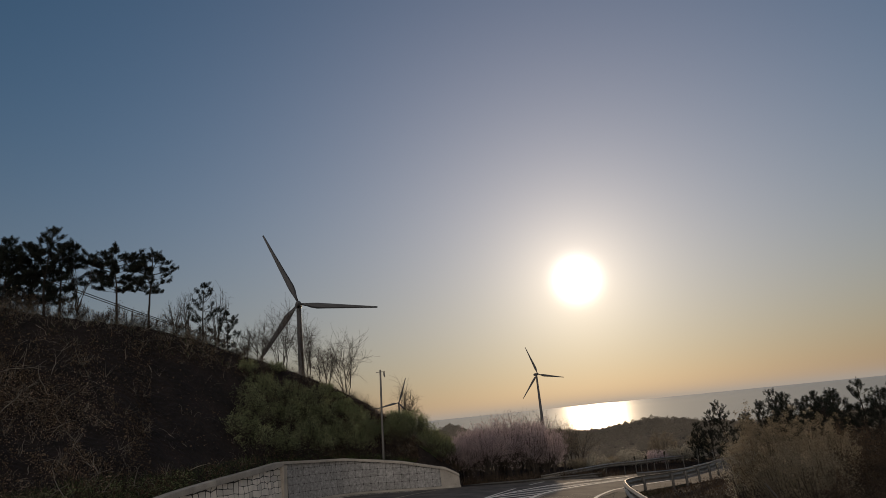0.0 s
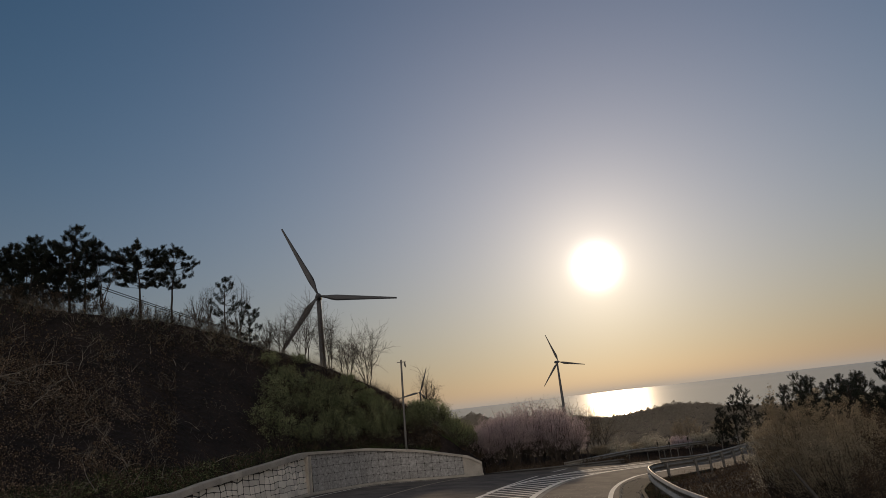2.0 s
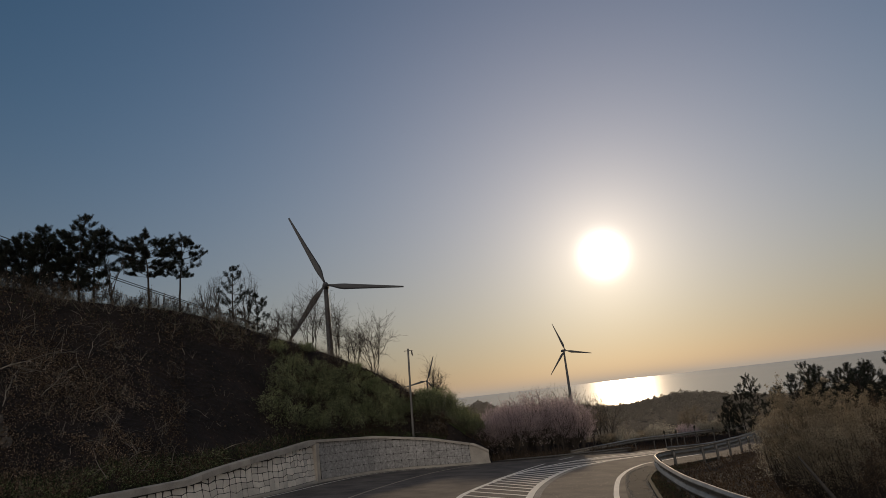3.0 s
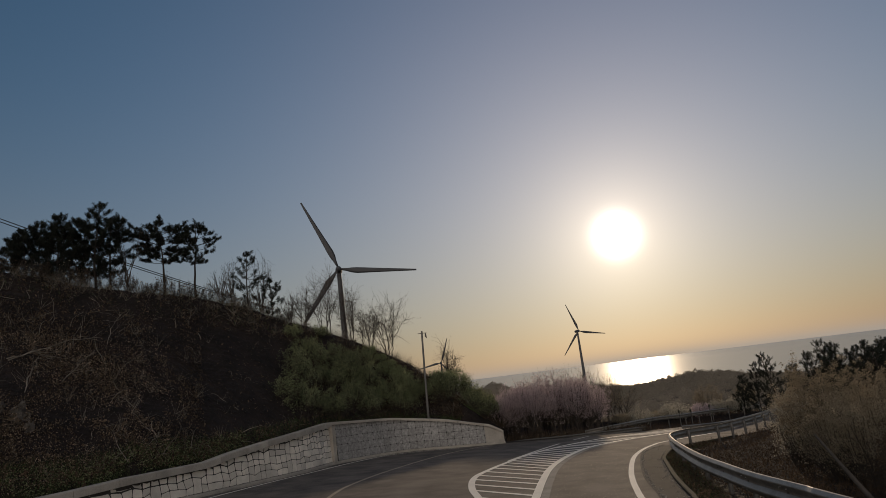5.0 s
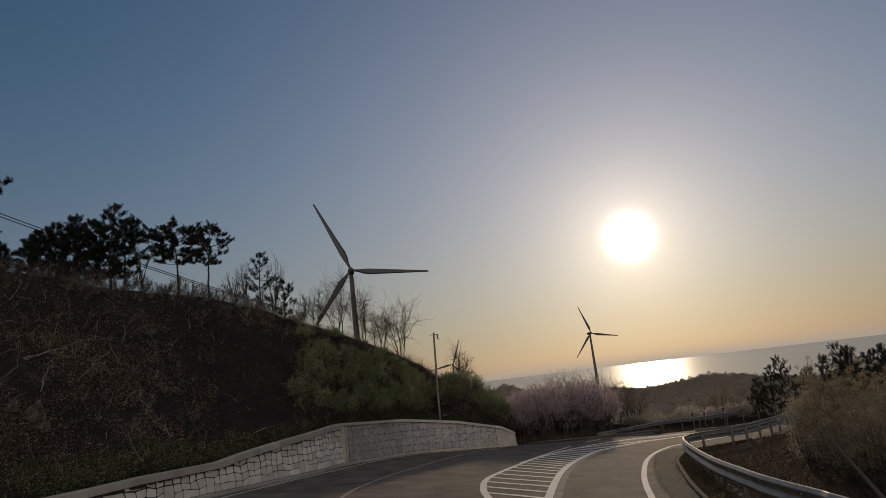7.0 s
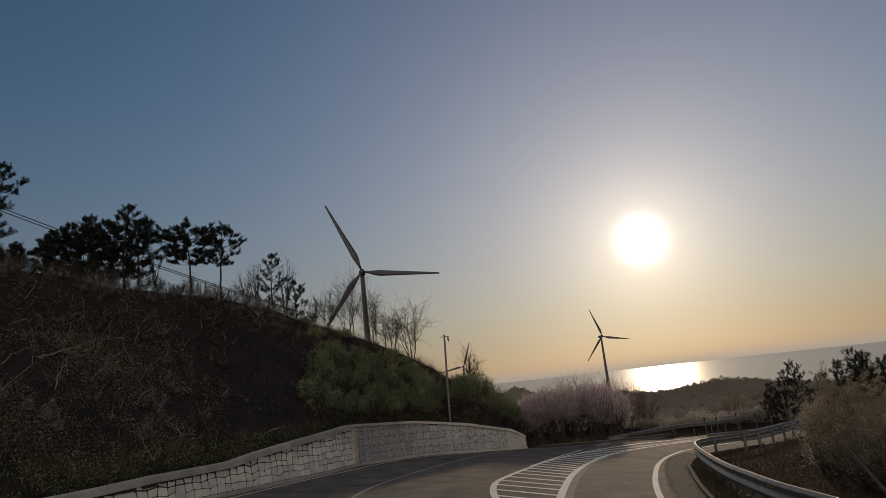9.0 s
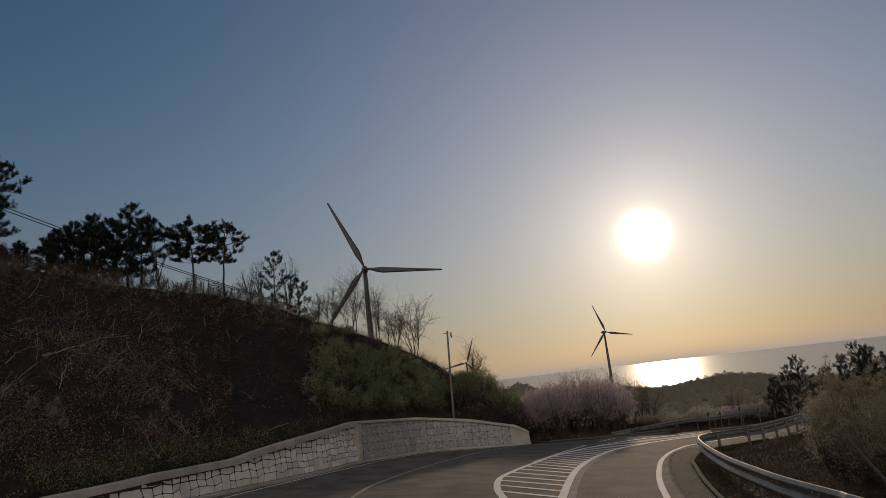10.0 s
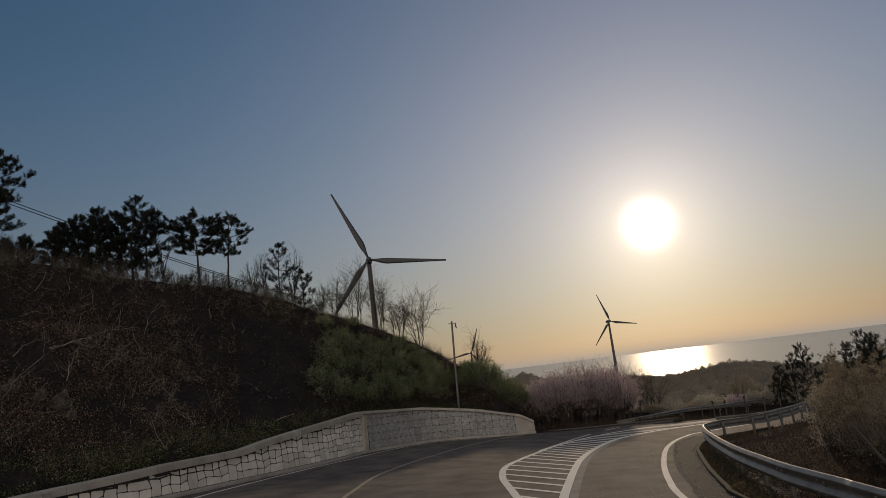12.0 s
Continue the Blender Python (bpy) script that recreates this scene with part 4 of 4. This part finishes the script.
cover("crest_weeds", SPRAY, sp, rng.uniform(0.3, 0.85, len(sp)), M_TWIG, "thin dry weeds standing along the crest", "weeds", rng, 0.7)

sp = slope_spots(4500, -44, -8, 0.86, 1.12, rng, 0.1)
cover("crest_grass", BLADE, sp, rng.uniform(0.15, 0.42, len(sp)), M_GRASS, "olive grass and weeds along the crest under the pines", "grass", rng, 0.55)


def bend_spots(n, rng):
    """Spots inside the bend, behind the near guardrail."""
    out = []
    while len(out) < n:
        az, r = rng.uniform(17, 46), rng.uniform(11, 50)
        x, y, _ = polar(az, r, 0)
        rail_x = float(np.interp(y, [p[1] for p in NEAR_RAIL], [p[0] for p in NEAR_RAIL]))
        if x > rail_x + 0.25:
            out.append((x, y, ground_z(x, y) - 0.02))
    return np.array(out)


sp = bend_spots(22000, rng)
cover("dry_grass", BLADE, sp, rng.uniform(0.2, 0.6, len(sp)), M_GRASS_DRY, "dry brown grass and litter inside the bend", "grass", rng, 0.3)
sp = bend_spots(22000, rng)
cover("low_leaves", LEAF, sp + np.array((0, 0, 0.12)), rng.uniform(0.04, 0.11, len(sp)), M_LITTER, "low dull creeping leaves inside the bend", "ground cover", rng, 0.0)
sp = []
for p, q in zip(kerb_line, kerb_line[1:]):
    if 8 < p.y < 33:
        for _ in range(150):
            c = p.lerp(q, rng.uniform())
            x = c.x + rng.uniform(0.2, 1.0)
            sp.append((x, c.y, ground_z(x, c.y)))
sp = np.array(sp)
cover("green_grass", BLADE, sp, rng.uniform(0.08, 0.28, len(sp)), M_GRASS, "green grass between kerb and guardrail", "grass", rng, 0.4)
cover("verge_weeds", LEAF, sp + rng.uniform(0.0, 0.2, (len(sp), 1)) * np.array((0, 0, 1.0)), rng.uniform(0.03, 0.09, len(sp)), M_LITTER, "dull weeds and leaf litter behind the kerb", "weeds", rng, 0.0)

sp = slope_spots(60000, -44, 3, 0.0, 1.0, rng, 0.0)
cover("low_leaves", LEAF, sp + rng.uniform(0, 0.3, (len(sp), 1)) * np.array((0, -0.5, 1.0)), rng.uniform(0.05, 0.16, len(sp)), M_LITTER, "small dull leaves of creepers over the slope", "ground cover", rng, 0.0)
sp = []
for _ in range(16000):
    az, r = rng.uniform(3.5, 30), rng.uniform(47.2, 66)
    sp.append(tuple(on_ground(az, r, 0.02)))
sp = np.array(sp)
cover("dry_grass", BLADE, sp, rng.uniform(0.2, 0.7, len(sp)), M_GRASS_DRY, "dry undergrowth beneath the cherry row", "grass", rng, 0.35)
sp = slope_spots(46000, -44, -20.5, 0.02, 0.70, rng, 0.0)
cover("dry_leaves", LEAF, sp + rng.uniform(0.02, 0.2, (len(sp), 1)) * np.array((0, -0.5, 1.0)), rng.uniform(0.02, 0.075, len(sp)), M_DRY_LEAF, "bleached dry leaves caught over the rough slope", "leaves", rng, 0.0)
sp = slope_spots(9000, -44, -15, 0.0, 0.10, rng, -0.05)
cover("green_weeds", LEAF, sp + rng.uniform(0.02, 0.22, (len(sp), 1)) * np.array((0, 0, 1.0)), rng.uniform(0.04, 0.10, len(sp)), M_LEAF, "fresh green weeds above the wall's coping", "weeds", rng, 0.0)
# long bleached branches lying on the slope, and half-buried rock
sp = [p for p in slope_spots(9000, -44, -4, 0.03, 1.0, rng, 0.0) if noise.noise((p[0] * 0.3, p[1] * 0.3, 17)) > -0.1]
rods = []
for p in sp:
    pts = bough(Vector(p), (rng.normal(), rng.normal() - 0.3, rng.uniform(0.3, 1.5)), rng.uniform(0.3, 1.1), rng, 0.45, -0.12, 5)
    rods.append((pts, taper(rng.uniform(0.004, 0.008), 0.0025, 6), 3))
tagged(tubes("brambles", rods, M_TWIG), "fine curling dry brambles over the slope", "brambles", kind="stuff")
sp = [p for p in slope_spots(700, -46, -15, 0.05, 0.98, rng) if noise.noise((p[0] * 0.22, p[1] * 0.22, 31)) > 0.0]
rods = []
for p in sp:
    up = Vector((rng.normal(), rng.normal() - 0.4, rng.uniform(0.1, 0.9)))
    pts = bough(Vector(p), up, rng.uniform(0.5, 1.6), rng, 0.22, -0.05, 5)
    rods.append((pts, taper(rng.uniform(0.010, 0.028), 0.007, 6), 3))
tagged(tubes("dead_branches", rods, M_TWIG), "long bleached dead branches strewn on the slope", "branches", kind="stuff")


def rock(az, el, size, seed, label):
    bm = bmesh.new()
    bmesh.ops.create_icosphere(bm, subdivisions=3, radius=1)
    for v in bm.verts:
        n = noise.noise(v.co * 1.6 + Vector((seed, 0, 0))) * 0.45 + abs(noise.noise(v.co * 3.5 + Vector((seed, 5, 0)))) * 0.40
        v.co = Vector((v.co.x * size * 0.6, v.co.y * size * 0.25, v.co.z * size * 1.2)) * (1 + n)
    ob = part("rock", bm, M_ROCK)
    ob.location = on_slope(az, el, size * 0.22)
    ob.rotation_euler = (radians(-38), radians(18), radians(-az))
    return tagged(ob, label, "rock", "rocks on the slope")


rock(-30.6, 0.9, 0.62, 1, "pale weathered rock face showing through the slope")
rock(-31.9, 1.6, 0.42, 2, "pale weathered rock showing through the slope")
rock(-30.0, 0.0, 0.35, 3, "small pale rock half buried in the slope")
rock(-33.6, 2.6, 0.40, 4, "small pale rock half buried in the slope")


def fallen_branch(ends, thick, seed):
    """A bleached forked branch that lies over the slope from one spot to another."""
    rng = np.random.default_rng(seed)
    a, b = (on_slope(*e) + Vector((0, -0.25, 0.25)) for e in ends)
    ob = thing("fallen_branch", a, "long bleached forked branch lying on the slope", "branch", "fallen branches")
    line = [(b - a) * t + Vector(rng.normal(size=3)) * 0.05 * math.sin(math.pi * t) + Vector((0, 0, 0.18)) * math.sin(math.pi * t) for t in np.linspace(0, 1, 9)]
    tubes("bough", [(line, taper(thick, thick * 0.35, 9), 6)], M_TWIG, ob)
    for k in (2, 3, 5, 6, 7):
        d = (line[k + 1] - line[k]).normalized() + Vector(rng.normal(size=3)) * 0.5
        fork = bough(line[k], d, (b - a).length * rng.uniform(0.15, 0.4), rng, 0.2, 0.03, 5)
        tubes("twig", [(fork, taper(thick * 0.45, thick * 0.15, 6), 5)], M_TWIG, ob)


for i, (e0, e1, w) in enumerate((((-30.9, 4.5), (-25.0, 5.7), 0.022), ((-31.0, 4.6), (-27.6, 4.4), 0.02), ((-33.8, 1.4), (-31.0, 4.3), 0.018), ((-27.6, 2.6), (-25.4, 4.6), 0.02), ((-29.9, 2.2), (-29.0, 4.7), 0.02), ((-33.2, 4.2), (-31.2, 5.4), 0.02), ((-24.6, 5.2), (-23.6, 7.4), 0.018))):
    fallen_branch((e0, e1), w, 900 + i)

# gravel chips on the verge, fallen petals on the lane
CHIP = ([(0, 0, 0.5), (0.5, 0, 0), (0, 0.5, 0), (-0.5, 0, 0), (0, -0.5, 0), (0, 0, -0.3)], [(0, 1, 2), (0, 2, 3), (0, 3, 4), (0, 4, 1), (5, 2, 1), (5, 3, 2), (5, 4, 3), (5, 1, 4)])
sp = []
for line, wide, n in ((gutter_in, 0.08, 9), ([p for p in kerb_line if p.y < 33], -0.10, 8)):
    for p, q in zip(line, line[1:]):
        if p.y > 6:
            for _ in range(n):
                c = p.lerp(q, rng.uniform())
                x = c.x + (abs(rng.normal()) * wide if rng.uniform() < 0.92 else rng.uniform(0, 0.7) * (1 if wide > 0 else -1))
                sp.append((x, c.y, road_z(x, c.y) + 0.012))
sp = np.array(sp)
cover("gravel", CHIP, sp, rng.uniform(0.015, 0.065, len(sp)), M_CONCRETE, "loose pale gravel chips along the verge", "gravel", rng, 0.0)
sp = []
for _ in range(2000):
    y = rng.uniform(8, 34)
    a, b = float(np.interp(y, [p[1] for p in HATCH_RIGHT], [p[0] for p in HATCH_RIGHT])), float(np.interp(y, [0, 12, 17.5, 23.2, 29.7, 35], [4.6, 4.75, 5.1, 6.3, 8.4, 11.9]))
    x = a + (b - a) * rng.beta(2.2, 1.6)
    sp.append((x, y, road_z(x, y) + 0.012))
sp = np.array(sp)
cover("fallen_petals", LEAF, sp, rng.uniform(0.02, 0.06, len(sp)), M_WHITE_BLOSSOM, "small pale fallen petals scattered on the lane", "petals", rng, 0.9)

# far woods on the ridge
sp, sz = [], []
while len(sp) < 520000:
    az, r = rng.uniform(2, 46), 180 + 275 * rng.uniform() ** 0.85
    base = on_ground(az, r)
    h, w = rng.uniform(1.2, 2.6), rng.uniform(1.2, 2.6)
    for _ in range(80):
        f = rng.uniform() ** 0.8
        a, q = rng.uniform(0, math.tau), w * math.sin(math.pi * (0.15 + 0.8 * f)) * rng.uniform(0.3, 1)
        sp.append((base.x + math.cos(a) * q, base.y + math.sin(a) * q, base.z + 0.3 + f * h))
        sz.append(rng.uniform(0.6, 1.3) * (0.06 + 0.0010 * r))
cover("far_woods", LEAF, np.array(sp), np.array(sz), M_WOODS, "mixed grey-brown spring woods on the far ridge, haze in their colour", "woods", rng, 0.0)

# ---------------------------------------------------------------- pole, cables
base = on_ground(-0.3, 44.9, 0.3)
pole = thing("utility_pole", base, "slim grey utility pole standing behind the wall", "utility pole")
ph = reach_up(-0.3, 44.9, 4.05) + 0.3
tubes("shaft", [([(0, 0, 0), (0.1, 0, ph * 0.5), (0.22, 0, ph)], [0.075, 0.068, 0.06], 10)], M_POLE, pole)
part("crossarm", box((-0.06, -0.03, ph - 0.16), (0.52, 0.03, ph - 0.12)), M_STEEL_DARK, pole)
tubes("insulator", [([(0.45, 0, ph - 0.15), (0.45, 0, ph - 0.35), (0.5, 0, ph - 0.5)], [0.04, 0.06, 0.02], 8)], M_STEEL_DARK, pole)
for lift in (0.0, 0.28):
    a, b = Vector((-35.5, 36.5, 21.2 + lift)), Vector((-10.6, 49.3, 9.4 + lift * 0.3))
    line = [a.lerp(b, t) - Vector((0, 0, 0.5 * 4 * t * (1 - t))) for t in np.linspace(0, 1, 24)]
    tagged(tubes("overhead_cable", [(line, [0.028] * 24, 5)], M_CABLE), "thin black overhead cable slung along the crest", "cable", "overhead cables")

# ---------------------------------------------------------------- wall stones
rng = np.random.default_rng(21)
run, stones = 0.0, []
cum = [0.0]
for a, b in zip(wline, wline[1:]):
    cum.append(cum[-1] + (b - a).length)


def wall_at(u):
    i = min(len(wline) - 2, max(0, int(np.searchsorted(cum, u)) - 1))
    t = (u - cum[i]) / max(1e-6, cum[i + 1] - cum[i])
    p = wline[i].lerp(wline[i + 1], t)
    s = side_of(wline, i).lerp(side_of(wline, i + 1), t)
    return p, s


JOG = np.random.default_rng(77).uniform(-1, 1, (400, 12, 2))
BAY = min(u for u, p in zip(cum, wline) if p.y > 38.0)
START = min(u for u, p in zip(cum, wline) if p.y > 15)


def corner(a, b, origin, cell_u, cell_v, loose):
    """A joint crossing of the facing: loose in the first bay, almost square in the second."""
    return origin + a * cell_u + JOG[a % 400, b, 0] * loose, 0.14 + b * cell_v + JOG[a % 400, b, 1] * loose * (b > 0)


def stone_shape(ring):
    """One rounded irregular facing stone inside a ring of crossings, proud of the joints."""
    cu, cv = sum(q[0] for q in ring) / len(ring), sum(q[1] for q in ring) / len(ring)
    p, _ = wall_at(cu)
    top = wall_top(p) - p.z - (0.26 if p.y < 37.9 else 0.16)
    if min(q[1] for q in ring) > top - 0.08 or math.degrees(math.atan2(p.x, p.y)) > END_AZ + 0.2:
        return None
    cut = []
    for k, q in enumerate(ring):
        a, b = ring[k - 1], ring[(k + 1) % len(ring)]
        cut += [(q[0] + (a[0] - q[0]) * 0.09, q[1] + (a[1] - q[1]) * 0.09), (q[0] + (b[0] - q[0]) * 0.09, q[1] + (b[1] - q[1]) * 0.09)]
    n, verts = len(cut), []
    for gap, out in ((0.017, -0.05), (0.019, 0.004), (0.05, 0.012)) if p.y < 37.9 else ((0.007, -0.05), (0.009, 0.006), (0.03, 0.012)):
        for u, v in cut:
            d = math.hypot(u - cu, v - cv)
            k = max(0.2, 1 - gap / d)
            mu, mv = cu + (u - cu) * k, min(cv + (v - cv) * k, top)
            q, s = wall_at(mu)
            verts.append(tuple(q + s * (out - 0.10 * mv / max(0.4, top)) + Vector((0, 0, mv))))
    faces = [(r + k, r + (k + 1) % n, r + n + (k + 1) % n, r + n + k) for r in (0, n) for k in range(n)]
    return verts, faces + [tuple(range(2 * n, 3 * n))], p


def stone_object(name, shapes, kind="", mat=None):
    V, F = [], []
    for verts, faces, p in shapes:
        F += [tuple(k + len(V) for k in f) for f in faces]
        V += verts
    me = bpy.data.meshes.new(name)
    me.from_pydata(V, [], F)
    me.materials.append(mat or M_STONE)
    ob = new(name, me)
    ob.parent = wall
    return tagged(ob, kind=kind)


near, rest = [], []
for origin, stop, cell_u, cell_v, loose, merge in ((START, BAY - 0.12, 0.42, 0.29, 0.07, 0.30), (BAY + 0.16, cum[-1], 0.48, 0.42, 0.014, 0.0)):
    taken = set()
    for i in range(int((stop - origin) / cell_u)):
        for j in range(9):
            if (i, j) in taken:
                continue
            pick, steps = rng.uniform(), ((0, 0), (1, 0), (1, 1), (0, 1))
            if pick < merge * 0.55:
                taken.add((i + 1, j))
                steps = ((0, 0), (1, 0), (2, 0), (2, 1), (1, 1), (0, 1))
            elif pick < merge and (i, j + 1) not in taken:
                taken.add((i, j + 1))
                steps = ((0, 0), (1, 0), (1, 1), (1, 2), (0, 2), (0, 1))
            m = stone_shape([corner(i + a, j + b, origin, cell_u, cell_v, loose) for a, b in steps])
            if m:
                (near if 22 < m[2].y and len(near) < 300 else rest).append(m)
for m in near:
    stone_object("stone", [m], "", M_STONE if m[2].y < 37.9 else M_PANEL)
stone_object("stones", [m for m in rest if m[2].y < 37.9], "stuff")
stone_object("panel_stones", [m for m in rest if m[2].y >= 37.9], "stuff", M_PANEL)
